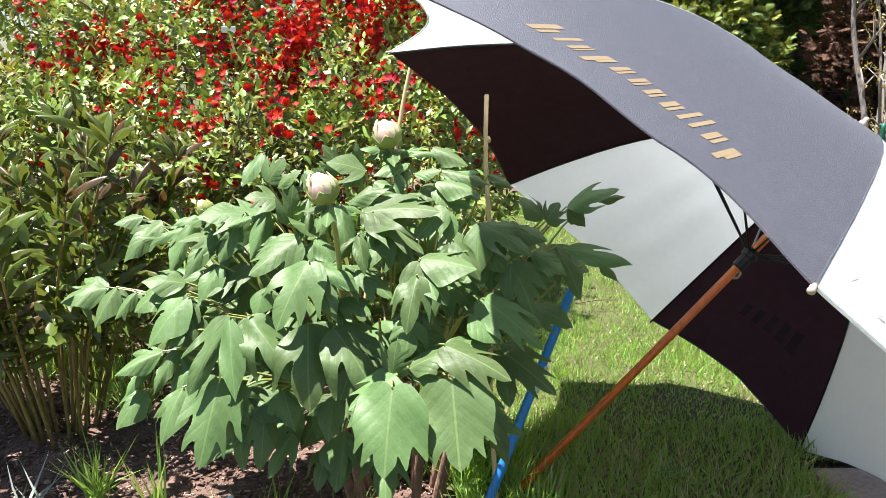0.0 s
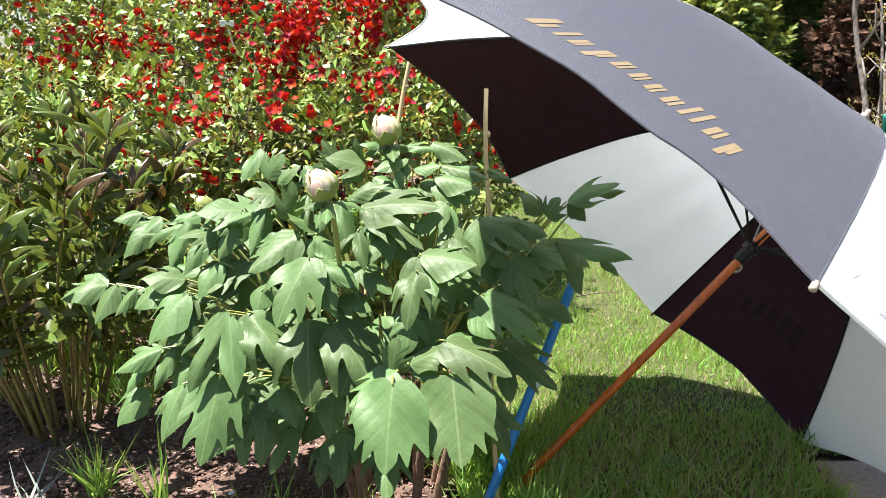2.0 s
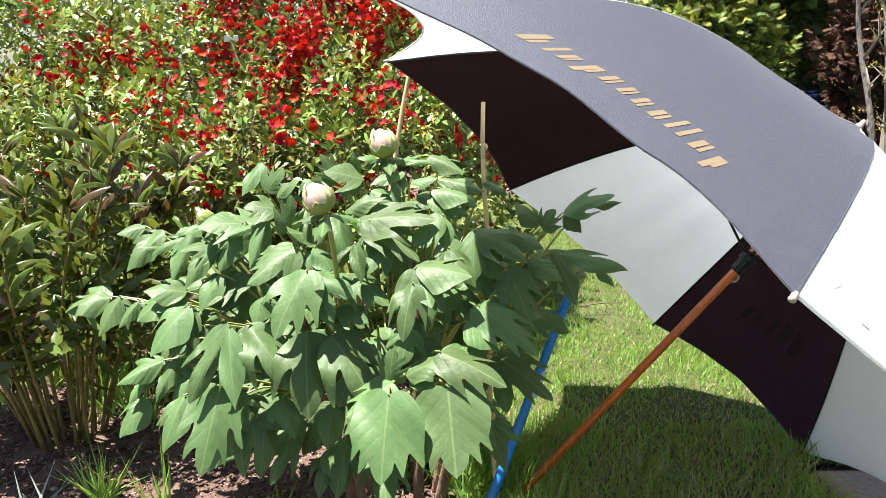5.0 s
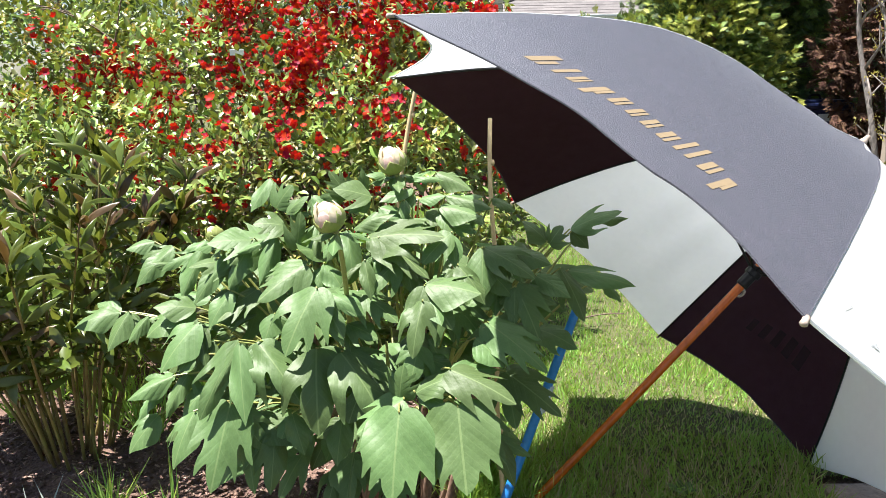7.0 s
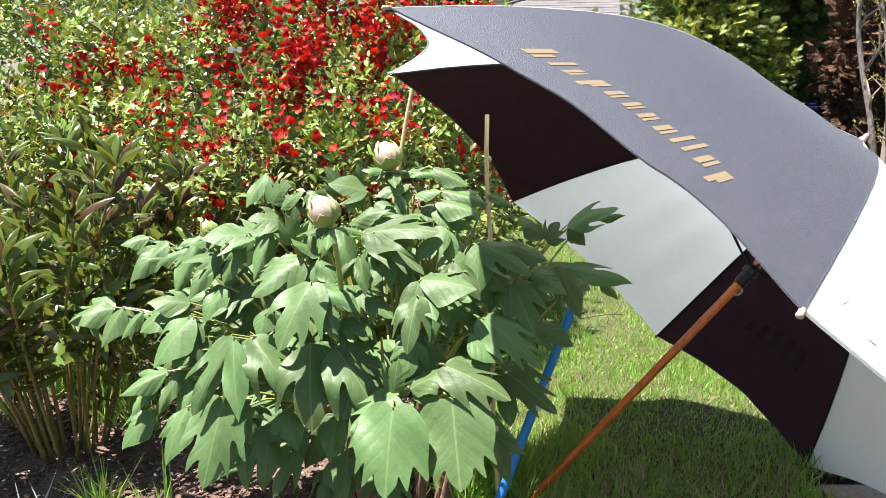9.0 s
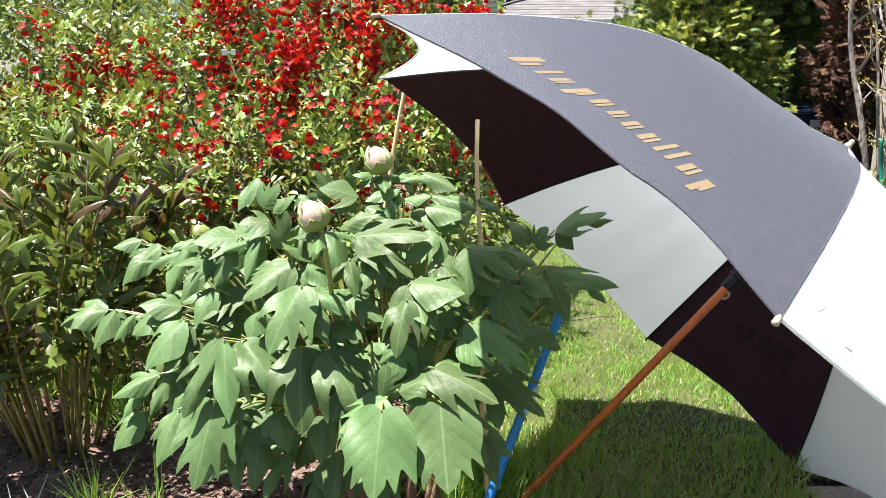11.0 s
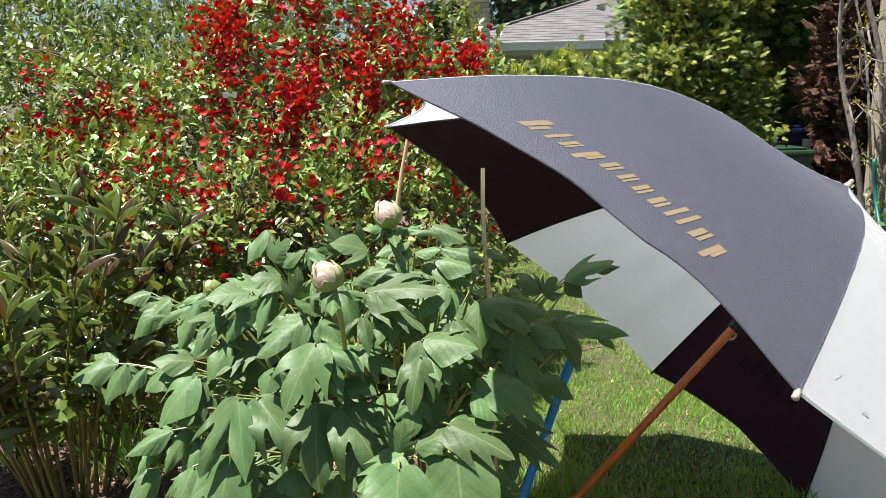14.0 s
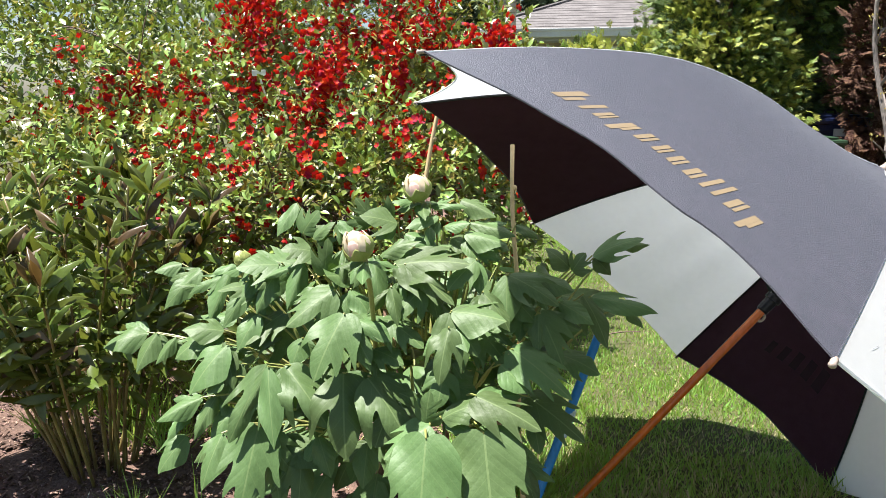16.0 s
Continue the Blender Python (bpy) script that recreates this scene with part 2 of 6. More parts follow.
def scatter_mesh(name, tv, tf, frames_, places, mat, smooth=False):
    """Many copies of a small template joined into one mesh. frames_: N x 3 x 3 (columns are axes), places: N x 3."""
    tv = np.asarray(tv, float)
    n, k = len(places), len(tv)
    v = np.einsum("nij,kj->nki", frames_, tv) + places[:, None, :]
    loops = np.concatenate([np.asarray(f) for f in tf])
    sizes = np.array([len(f) for f in tf])
    allloops = (loops[None, :] + (np.arange(n) * k)[:, None]).ravel()
    allsizes = np.tile(sizes, n)
    me = bpy.data.meshes.new(name)
    me.vertices.add(n * k)
    me.vertices.foreach_set("co", v.ravel().astype(np.float32))
    me.loops.add(len(allloops))
    me.loops.foreach_set("vertex_index", allloops.astype(np.int32))
    me.polygons.add(len(allsizes))
    starts = np.concatenate([[0], np.cumsum(allsizes)[:-1]])
    me.polygons.foreach_set("loop_start", starts.astype(np.int32))
    if smooth:
        me.polygons.foreach_set("use_smooth", np.ones(len(allsizes), dtype=bool))
    me.update(calc_edges=True)
    me.materials.append(mat)
    return new(name, me)


def stuff(ob, parent=None, label=""):
    ob["kind"] = "stuff"
    if parent:
        ob.parent = parent
        ob.matrix_parent_inverse = parent.matrix_world.inverted()
    return tagged(ob, label)


def frames_from(direction, up, size):
    """N frames with y along direction, z near up, scaled by size (N or N x 3)."""
    d = direction / np.maximum(np.linalg.norm(direction, axis=1, keepdims=True), 1e-9)
    x = np.cross(d, up)
    x /= np.maximum(np.linalg.norm(x, axis=1, keepdims=True), 1e-9)
    z = np.cross(x, d)
    size = np.asarray(size, float)
    if size.ndim == 1:
        size = np.repeat(size[:, None], 3, 1)
    return np.stack([x * size[:, :1], d * size[:, 1:2], z * size[:, 2:3]], axis=2)


RNG = np.random.default_rng(7)
# a small folded leaf, unit length along y, and a wider one
LEAF_V = [(0, 0, 0), (0.22, 0.35, 0.07), (0, 0.42, 0), (-0.22, 0.35, 0.07), (0.15, 0.72, 0.03), (0, 0.76, -0.03), (-0.15, 0.72, 0.03), (0, 1, -0.1)]
LEAF_F = [(0, 1, 2), (0, 2, 3), (2, 1, 4, 5), (2, 5, 6, 3), (5, 4, 7), (5, 7, 6)]
BLADE_V = [(-0.5, 0, 0), (0.5, 0, 0), (0.42, 0.5, 0.06), (-0.42, 0.5, 0.06), (0, 1, 0.22)]
BLADE_F = [(0, 1, 2, 3), (3, 2, 4)]


# ---- ground ----
def ground_height(x, y):
    """Lawn and beds with gentle swells; the soil lies a little lower than the turf."""
    h = 0.012 * math.sin(1.7 * x + 0.6) * math.cos(1.3 * y) + 0.02 * noise.noise((x * 1.1, y * 1.1, 0.0))
    if y > 3.5:
        h += 0.01 * (min(y, 12) - 3.5)
    return h


def is_lawn(x, y):
    """The turf: a strip behind and beside the umbrella; beds on both sides."""
    left = 0.02 + 0.10 * math.sin(2.2 * y) if y < 2.4 else -0.25 - 0.9 * min(y - 2.4, 1.2)
    right = 1.02 + 0.22 * (y - 1.5) + 0.05 * math.sin(5 * y)
    if y < 0.7:
        return abs(x) < 2.8
    if x > 0.84 and y < 1.56:
        return False
    return left < x < right and y < 5.2


# one sheet of earth from the beds to the horizon, finer near by
bm = bmesh.new()
xs = [-400, -120, -40, -15, -7] + [-4 + 0.1 * i for i in range(91)] + [7, 15, 40, 120, 400]
ys = [-200, -60, -20, -6, -2] + [0.1 * i for i in range(71)] + [9, 12, 20, 40, 100, 300, 900]
rows = [[bm.verts.new((x, y, ground_height(x, y) + (0.03 * noise.noise((x * 9, y * 9, 3)) if 0 < y < 7 and abs(x) < 5 else 0))) for x in xs] for y in ys]
for a, b in zip(rows, rows[1:]):
    for i in range(len(xs) - 1):
        bm.faces.new((a[i], a[i + 1], b[i + 1], b[i]))
ground = mesh_object("ground", bm, M_SOIL, smooth=True)
ground.data.materials.append(M_LAWN_SOIL)
for f_ in ground.data.polygons:
    c = f_.center
    f_.material_index = int(not (-3.4 < c.x < 3.6 and 0.65 < c.y < 6.6))
tagged(ground, "dark brown garden soil with bark mulch", "ground", kind="structure")

# the turf, 2 cm proud of the soil, cut to its outline
bm = bmesh.new()
cell = 0.06
keep = {}


def turf_vert(i, j):
    if (i, j) not in keep:
        x, y = i * cell, j * cell
        keep[i, j] = bm.verts.new((x, y, ground_height(x, y) + 0.022 + 0.01 * noise.noise((x * 6, y * 6, 1))))
    return keep[i, j]


for i in range(-47, 47):
    for j in range(-45, 90):
        if is_lawn((i + 0.5) * cell, (j + 0.5) * cell):
            bm.faces.new([turf_vert(i, j), turf_vert(i + 1, j), turf_vert(i + 1, j + 1), turf_vert(i, j + 1)])
lawn = mesh_object("lawn", bm, M_LAWN_SOIL, smooth=True)
tagged(lawn, "strip of sunlit green lawn behind the umbrella", "lawn", kind="structure")

bm = box_bm((0.86, 0.75, -0.04), (1.27, 1.53, 0.012), 0.006)
slab = tagged(mesh_object("paving_slab", bm, M_STONE), "worn grey concrete slab beside the lawn", "paving", kind="structure")

# grass blades
n = 140000
gx, gy = RNG.uniform(-1.4, 2.2, n * 2), RNG.uniform(0.9, 5.0, n * 2)
ok = np.array([is_lawn(x, y) and RNG.random() < (1.0 if y < 2.6 else 0.55) for x, y in zip(gx, gy)])
gx, gy = gx[ok], gy[ok]
gz = np.array([ground_height(x, y) + 0.015 for x, y in zip(gx, gy)])
lean = RNG.normal(0, 0.45, (len(gx), 3))
lean[:, 2] = 1
tall = np.array([0.034 + 0.022 * noise.noise((x * 2.5, y * 2.5, 5)) for x, y in zip(gx, gy)])
patch = np.array([noise.noise((x * 3.1, y * 3.1, 9)) for x, y in zip(gx, gy)])
edge = np.array([(not is_lawn(x - 0.14, y)) for x, y in zip(gx, gy)])
tall = tall * np.where(edge, 2.3, 1.0) * np.where(gy < 1.75, 1.45, 1.0) * np.where(np.hypot(gx - 0.09, gy - 1.28) < 0.12, 0.4, 1.0) * RNG.uniform(0.6, 1.35, len(gx))
fr = frames_from(lean, RNG.normal(0, 1, (len(gx), 3)), np.stack([np.where(edge, 0.0042, 0.0034) * RNG.uniform(0.7, 1.3, len(gx)), tall, tall], 1))
# straw share doubled in the near strip to colour the shade there browner
dry = (RNG.random(len(gx)) < np.where(gy < 1.9, 0.22, 0.11) + 0.22 * np.clip(patch, 0, 1)) & ~edge
pl = np.stack([gx, gy, gz], 1)
stuff(tagged(scatter_mesh("grass", BLADE_V, BLADE_F, fr[~dry], pl[~dry], M_GRASS), "short green lawn grass blades", "grass"))
stuff(tagged(scatter_mesh("dry_grass", BLADE_V, BLADE_F, fr[dry], pl[dry], M_DRY), "straw-coloured dry grass clippings, doubled in the shaded strip for its brown tone", "grass"))


# ---- the umbrella ----
HUB = Vector((0.438, 1.315, 0.479))          # middle of the rim
CROWN = Vector((0.832, 1.462, 0.812))
AXIS = (CROWN - HUB).normalized()
TIPS = [Vector(p) for p in ((0.316, 0.595, 0.738), (-0.069, 1.021, 1.031), (-0.113, 1.609, 0.951), (0.184, 2.020, 0.604),
                            (0.606, 1.998, 0.209), (0.878, 1.616, 0.012), (0.965, 1.035, 0.022), (0.735, 0.620, 0.275))]
HEM = (0.0666, 0.072, 0.050, 0.036, 0.051, 0.075, 0.075, 0.070)
BULGE = (0.78, 1.137, 1.06, 1.06, 1.06, 1.06, 1.10, 1.20)
PROFILE = [(0.0, 1.0), (0.10, 0.919), (0.25, 0.822), (0.45, 0.709), (0.65, 0.534), (0.85, 0.256), (1.0, 0.0)]


def profile(s):
    """How far out and how high the rib stands, s from crown (0) to tip (1)."""
    k = s * (len(PROFILE) - 1)
    i = min(int(k), len(PROFILE) - 2)
    t = k - i
    p = [PROFILE[max(i - 1, 0)], PROFILE[i], PROFILE[i + 1], PROFILE[min(i + 2, len(PROFILE) - 1)]]
    return [0.5 * (2 * p[1][q] + (p[2][q] - p[0][q]) * t + (2 * p[0][q] - 5 * p[1][q] + 4 * p[2][q] - p[3][q]) * t * t
                   + (3 * p[1][q] - p[0][q] - 3 * p[2][q] + p[3][q]) * t ** 3) for q in (0, 1)]


def rib_point(i, s):
    r, h = profile(s)
    h = (1 - r) + BULGE[i % 8] * (h - (1 - r))
    return HUB + (TIPS[i % 8] - HUB) * r + (CROWN - HUB) * h


def cloth_point(i, s, v):
    """A point of the panel between ribs i and i + 1; the hem curves in between the tips, and the cloth has faint pull lines."""
    s0 = s
    dip = HEM[i] * 4 * v * (1 - v) + (0.018 * math.sin(math.pi * v / 0.34) if i == 0 and v < 0.34 else 0.0)
    s = s * (1 - dip)
    p = rib_point(i, s).lerp(rib_point(i + 1, s), v)
    pull = 0.0013 * math.sin(26 * v + 3 * i) * max(0.0, s0 - 0.45) * (4 * v * (1 - v)) + 0.0035 * noise.noise((3.2 * s0 + i, 4.5 * v, i * 2.3)) * s0 * 4 * v * (1 - v)
    # puckers along the stitched seams
    pucker = 0.0034 * (math.sin(95 * s0 + 4 * i) + math.sin(61 * s0 + 30 * v)) * 40 * v * (1 - v) * math.exp(-40 * v * (1 - v)) * min(1.0, s0 * 3) * (1 - s0)
    crease = 0.0
    if i == 7:
        q = math.exp(-((s0 - 0.60) / 0.035) ** 2 - ((v - 0.93) / 0.05) ** 2) + 0.6 * math.exp(-((s0 - 0.66) / 0.02) ** 2 - ((v - 0.86) / 0.06) ** 2)
        crease = 0.006 * q * math.sin(120 * s0 + 55 * v)
    return p + AXIS * (pull + pucker + crease)


def cloth_normal(i, s, v):
    e = 0.01
    a = cloth_point(i, s + e, v) - cloth_point(i, s - e, v)
    b = cloth_point(i, s, v + e) - cloth_point(i, s, v - e)
    n = a.cross(b).normalized()
    return n if n.dot(AXIS) > 0 else -n


umbrella = thing("umbrella", "open black and white golf umbrella leaning on the lawn", "umbrella", at=(0.12, 1.26, 0.0))
NS, NV = 90, 30
for i in range(8):
    bm = bmesh.new()
    grid = [[bm.verts.new(cloth_point(i, 0.012 + 0.988 * a / NS, b / NV)) for b in range(NV + 1)] for a in range(NS + 1)]
    for a in range(NS):
        for b in range(NV):
            bm.faces.new((grid[a][b], grid[a + 1][b], grid[a + 1][b + 1], grid[a][b + 1]))
    black = i % 2 == 0
    part("panel", bm, M_BLACKCLOTH if black else M_WHITECLOTH, umbrella, "black nylon panel" if black else "white nylon panel", smooth=True)
    if black:
        # added sheet a hair below the cloth, coloured for the shaded inside
        bm = bmesh.new()
        grid = [[bm.verts.new(cloth_point(i, 0.012 + 0.984 * a / NS, b / NV) - cloth_normal(i, 0.02 + 0.96 * a / NS, min(0.97, max(0.03, b / NV))) * 0.0022) for b in range(NV + 1)] for a in range(NS + 1)]
        for a in range(NS):
            for b in range(NV):
                bm.faces.new((grid[a][b], grid[a + 1][b], grid[a + 1][b + 1], grid[a][b + 1]))
        part("inside_sheet", bm, M_INSIDE_TONE, umbrella, "added inner sheet coloured for the shaded inside of the black panel", smooth=True)
    # stitched hem
    hem = [cloth_point(i, 1.0, b / 24) + cloth_normal(i, 0.99, 0.5) * 0.0012 for b in range(25)]
    part("hem", tube_bm(hem, 0.0017, 5), M_BLACKCLOTH if black else M_WHITECLOTH, umbrella)
for i in range(8):
    rib = [rib_point(i, s / 20) - AXIS * 0.006 for s in range(1, 21)]
    part("rib", tube_bm(rib, 0.0022, 6), M_STEELBLACK, umbrella, "black steel rib")
    # seam piping along the rib, outside
    seam = [rib_point(i, s / 20) + AXIS * 0.0003 for s in range(1, 21)]
    part("seam", tube_bm(seam, 0.0009, 5), M_WHITECLOTH if i in (1, 2, 4) else M_BLACKCLOTH, umbrella)
    d = (rib_point(i, 1.0) - rib_point(i, 0.95)).normalized()
    t0 = rib_point(i, 1.0)
    part("rib_tip", tube_bm([t0 - d * 0.004, t0 + d * 0.001, t0 + d * 0.005, t0 + d * 0.008, t0 + d * 0.010], [0.0028, 0.0036, 0.0031, 0.0038, 0.0018], 10), M_CREAM, umbrella, "cream plastic rib tip", smooth=True)
# shaft from the crown down to the grip on the ground
FOOT, NECK = Vector((0.080, 1.368, -0.038)), Vector((0.575, 1.386, 0.530))
SHAFT = (NECK - FOOT).normalized()
part("shaft", tube_bm([FOOT + SHAFT * (0.10 + 0.945 * k / 12) for k in range(13)], 0.0086, 16), M_SHAFT, umbrella, "varnished orange-brown wooden shaft", smooth=True)
part("handle", tube_bm([FOOT + SHAFT * (0.014 * k) for k in range(9)], [0.009, 0.0105, 0.011, 0.0112, 0.0112, 0.011, 0.0105, 0.010, 0.009], 16), M_SHAFT, umbrella, "turned wooden grip", smooth=True)
part("runner", tube_bm([NECK + SHAFT * q for q in (0.008, 0.011, 0.036, 0.037, 0.047, 0.049, 0.056)], [0.0105, 0.0122, 0.0122, 0.016, 0.016, 0.0130, 0.0120], 16), M_STEELBLACK, umbrella, "black runner tube on the shaft", smooth=False)
for k in range(8):
    run = NECK + SHAFT * 0.043
    mid = rib_point(k, 0.52) - AXIS * 0.008
    out = (mid - run).normalized()
    part("stretcher", tube_bm([run + out * 0.012, mid], 0.0024, 6), M_STEELBLACK, umbrella, "black steel stretcher")
n_side = SHAFT.cross(Vector((0, 1, 0))).normalized()
if n_side.z > 0:
    n_side = -n_side
catch_at = NECK + SHAFT * 0.006 + n_side * 0.007
part("catch", tube_bm(curve_pts([catch_at, catch_at + n_side * 0.007 - SHAFT * 0.003, catch_at + n_side * 0.007 - SHAFT * 0.013, catch_at - SHAFT * 0.018], 4), 0.0028, 6), M_CREAM, umbrella, "cream plastic runner catch", smooth=True)
part("ferrule", tube_bm([CROWN + AXIS * q for q in (-0.010, 0.0, 0.004, 0.007, 0.013, 0.016)], [0.010, 0.0075, 0.0062, 0.005, 0.0054, 0.0038], 14), M_CREAM, umbrella, "pale ferrule at the crown", smooth=True)


def print_bar(i, s0, s1, v0, v1, slant, mat, outside, name, label):
    """A printed bar lying on panel i, s across the hem direction, v along it."""
    bm = bmesh.new()
    q = []
    for a in range(5):
        row = []
        for b in range(3):
            s = s0 + (s1 - s0) * a / 4
            v = v0 + (v1 - v0) * b / 2 + slant * (s - s1)
            row.append(bm.verts.new(cloth_point(i, s, v) + cloth_normal(i, s, v) * (0.0006 if outside else -0.0030)))
        q.append(row)
    for a in range(4):
        for b in range(2):
            bm.faces.new((q[a][b], q[a + 1][b], q[a + 1][b + 1], q[a][b + 1]))
    return part(name, bm, mat, umbrella, label)


# the maker's mark as a row of plain bars of its size and colour; v runs from tip 0 to tip 1
def maker_mark(i, mat, outside, label, grow=1.0, base_s=0.949, at_v=0.773):
    row = [(0.775, 0.044, 0.036, 0.0), (0.716, 0.018, 0.032, 0.0), (0.684, 0.026, 0.024, 0.0), (0.640, 0.036, 0.024, 0.010), (0.590, 0.030, 0.024, 0.0), (0.546, 0.026, 0.024, 0.0),
           (0.508, 0.028, 0.024, 0.0), (0.466, 0.032, 0.024, 0.0), (0.424, 0.018, 0.035, 0.0), (0.396, 0.018, 0.035, 0.0), (0.364, 0.034, 0.024, 0.0), (0.322, 0.030, 0.024, 0.010)]
    for v1, w, high, low in row:
        v1, w = at_v + (v1 - 0.775) * 1.13, w * 1.09
        base = base_s + (v1 - 0.75) * 0.022 + (0.024 * math.sin(math.pi * v1 / 0.34) if i == 0 and v1 < 0.34 else 0.0)
        high, low = high * grow, low * grow
        # a broad upright, and for the wider marks a narrow one beside it
        print_bar(i, base - high, base + low, v1 - w * (0.46 if w > 0.022 else 0.66), v1, 0.35, mat, outside, "printed_bar", label)
        if w > 0.022:
            print_bar(i, base - min(high, 0.024 * grow), base, v1 - w * 0.84, v1 - w * 0.58, 0.35, mat, outside, "printed_bar", label)


maker_mark(0, M_GOLD, True, "gold printed mark")
# a faint mark showing through the opposite black panel, seen from inside: five plain bars, growing along the hem
for k in range(5):
    v1 = 0.36 + 0.085 * k
    print_bar(4, 0.85 - 0.034 - 0.006 * k, 0.85, v1, v1 + 0.040 + 0.004 * k, -0.3, M_GHOST, False, "printed_bar", "faint mark showing through the cloth")

def smudge(i, s, v, ds, dv, slant):
    """A grey scuff on the white cloth."""
    return print_bar(i, s, s + ds, v, v + dv, slant, M_SCUFF, True, "scuff", "grey scuff on the white cloth")


M_SCUFF = material("grey_scuff", (0.48, 0.50, 0.51), 0.8, var=0.3, scale=200)
for s_, v_, ds_, dv_, sl in ((0.957, 0.868, 0.006, 0.004, 2.0), (0.960, 0.850, 0.003, 0.012, -1.0), (0.93, 0.945, 0.010, 0.002, 1.0), (0.88, 0.40, 0.003, 0.006, -2.0)):
    smudge(7, s_, v_, ds_, dv_, sl)


# ---- the tree peony ----
def veined_leaf_material(name, color, vein, rough, glow):
    """Leaf surface with a pale midrib and side veins, drawn in the leaf's own coordinates (x across, y along)."""
    m = material(name, color, rough, var=0.14, scale=5, island=0.24, bump=0.07, bump_scale=10, through_light=0.12, through_color=glow, spec=0.32)
    nt = m.node_tree
    N, L = nt.nodes, nt.links
    bsdf = N["Principled BSDF"]
    source = bsdf.inputs["Base Color"].links[0].from_socket
    tc = N.new("ShaderNodeTexCoord")
    sep = N.new("ShaderNodeSeparateXYZ")
    L.new(tc.outputs["Object"], sep.inputs[0])

    def op(kind, a, b=None):
        q = N.new("ShaderNodeMath")
        q.operation = kind
        for k, val in enumerate((a, b)):
            if val is None:
                continue
            if isinstance(val, (int, float)):
                q.inputs[k].default_value = val
            else:
                L.new(val, q.inputs[k])
        return q.outputs[0]

    ax = op("ABSOLUTE", sep.outputs[0])
    mid = op("LESS_THAN", ax, 0.014)
    side = op("LESS_THAN", op("ABSOLUTE", op("SUBTRACT", op("FRACT", op("MULTIPLY", op("SUBTRACT", sep.outputs[1], op("MULTIPLY", ax, 0.9)), 5.0)), 0.5)), 0.028)
    lines = op("MULTIPLY", op("MAXIMUM", mid, op("MULTIPLY", side, 0.40)), 0.42)
    mx = N.new("ShaderNodeMix")
    mx.data_type = "RGBA"
    L.new(lines, mx.inputs[0])
    L.new(source, mx.inputs[6])
    mx.inputs[7].default_value = (*vein, 1)
    L.new(mx.outputs[2], bsdf.inputs["Base Color"])
    # the blade swells between its sunken veins
    swell = op("MINIMUM", op("MULTIPLY", ax, 4.0), op("ABSOLUTE", op("SINE", op("MULTIPLY", op("SUBTRACT", sep.outputs[1], op("MULTIPLY", ax, 0.9)), 15.708))))
    relief = N.new("ShaderNodeBump")
    relief.inputs["Strength"].default_value, relief.inputs["Distance"].default_value = 0.16, 0.003
    L.new(swell, relief.inputs["Height"])
    L.new(bsdf.inputs["Normal"].links[0].from_socket, relief.inputs["Normal"])
    L.new(relief.outputs[0], bsdf.inputs["Normal"])
    return m


M_PLEAF = veined_leaf_material("peony_leaf", (0.094, 0.156, 0.054), (0.22, 0.30, 0.12), 0.50, (0.22, 0.44, 0.03))


def leaf_mesh(name, outline, fold, bend, wave, mat, seed, other=None):
    """A leaf blade of unit length and width from half an outline, folded on the midrib and bent along it."""
    rnd = random.Random(seed)
    bm = bmesh.new()
    for sgn, line in ((1, outline), (-1, other or outline)):
        line = [(max(0.004, v.x), v.y) for v in curve_pts([(x * (1 + rnd.uniform(-0.06, 0.06)), y + rnd.uniform(-0.015, 0.015) * (0 < y < 1), 0) for x, y in line], 3)]
        line[0], line[-1] = (0.0, 0.0), (0.0, 1.0)
        edge = [Vector((x, y)) for x, y in line] + [Vector((0, k / 9)) for k in range(8, 0, -1)]
        inner = [Vector((0.085 + 0.085 * a + 0.04 * (b % 2), -0.03 + 0.085 * b)) for a in range(7) for b in range(13)]
        co, _, tri, _, _, _ = delaunay_2d_cdt(edge + inner, [], [list(range(len(edge)))], 1, 1e-5)
        vs = [bm.verts.new((sgn * c.x, c.y, 0)) for c in co]
        for t in tri:
            ring = [vs[q] for q in t]
            bm.faces.new(ring)
    bmesh.ops.delete(bm, geom=[v for v in bm.verts if not v.link_faces], context="VERTS")
    bmesh.ops.remove_doubles(bm, verts=bm.verts[:], dist=0.0005)
    for v in bm.verts:
        x, y, _ = v.co
        v.co.z = -fold * abs(x) - 0.45 * fold * x * x + 0.10 * fold * math.cos(y * 9) * abs(x) - bend * 1.3 * (y - 0.35) ** 2 + wave * math.sin(7 * y + 5 * x + seed) * abs(x)
    bm.normal_update()
    bmesh.ops.reverse_faces(bm, faces=[f_ for f_ in bm.faces if f_.normal.z < 0])
    bm.normal_update()
    me = bpy.data.meshes.new(name)
    bm.to_mesh(me)
    bm.free()
    me.polygons.foreach_set("use_smooth", [True] * len(me.polygons))
    me.materials.append(mat)
    return me


OVATE_LINE = [(0, 0), (0.14, 0.04), (0.32, 0.16), (0.45, 0.33), (0.50, 0.46), (0.43, 0.62), (0.29, 0.76), (0.11, 0.90), (0, 1)]
WAVY_LINE = [(0, 0), (0.15, 0.04), (0.35, 0.15), (0.47, 0.31), (0.49, 0.44), (0.50, 0.56), (0.37, 0.62), (0.31, 0.74), (0.11, 0.90), (0, 1)]
NOTCH_LINE = [(0, 0), (0.16, 0.04), (0.36, 0.17), (0.48, 0.34), (0.52, 0.50), (0.58, 0.74), (0.44, 0.62), (0.30, 0.52), (0.29, 0.66), (0.24, 0.80), (0.12, 0.93), (0, 1)]
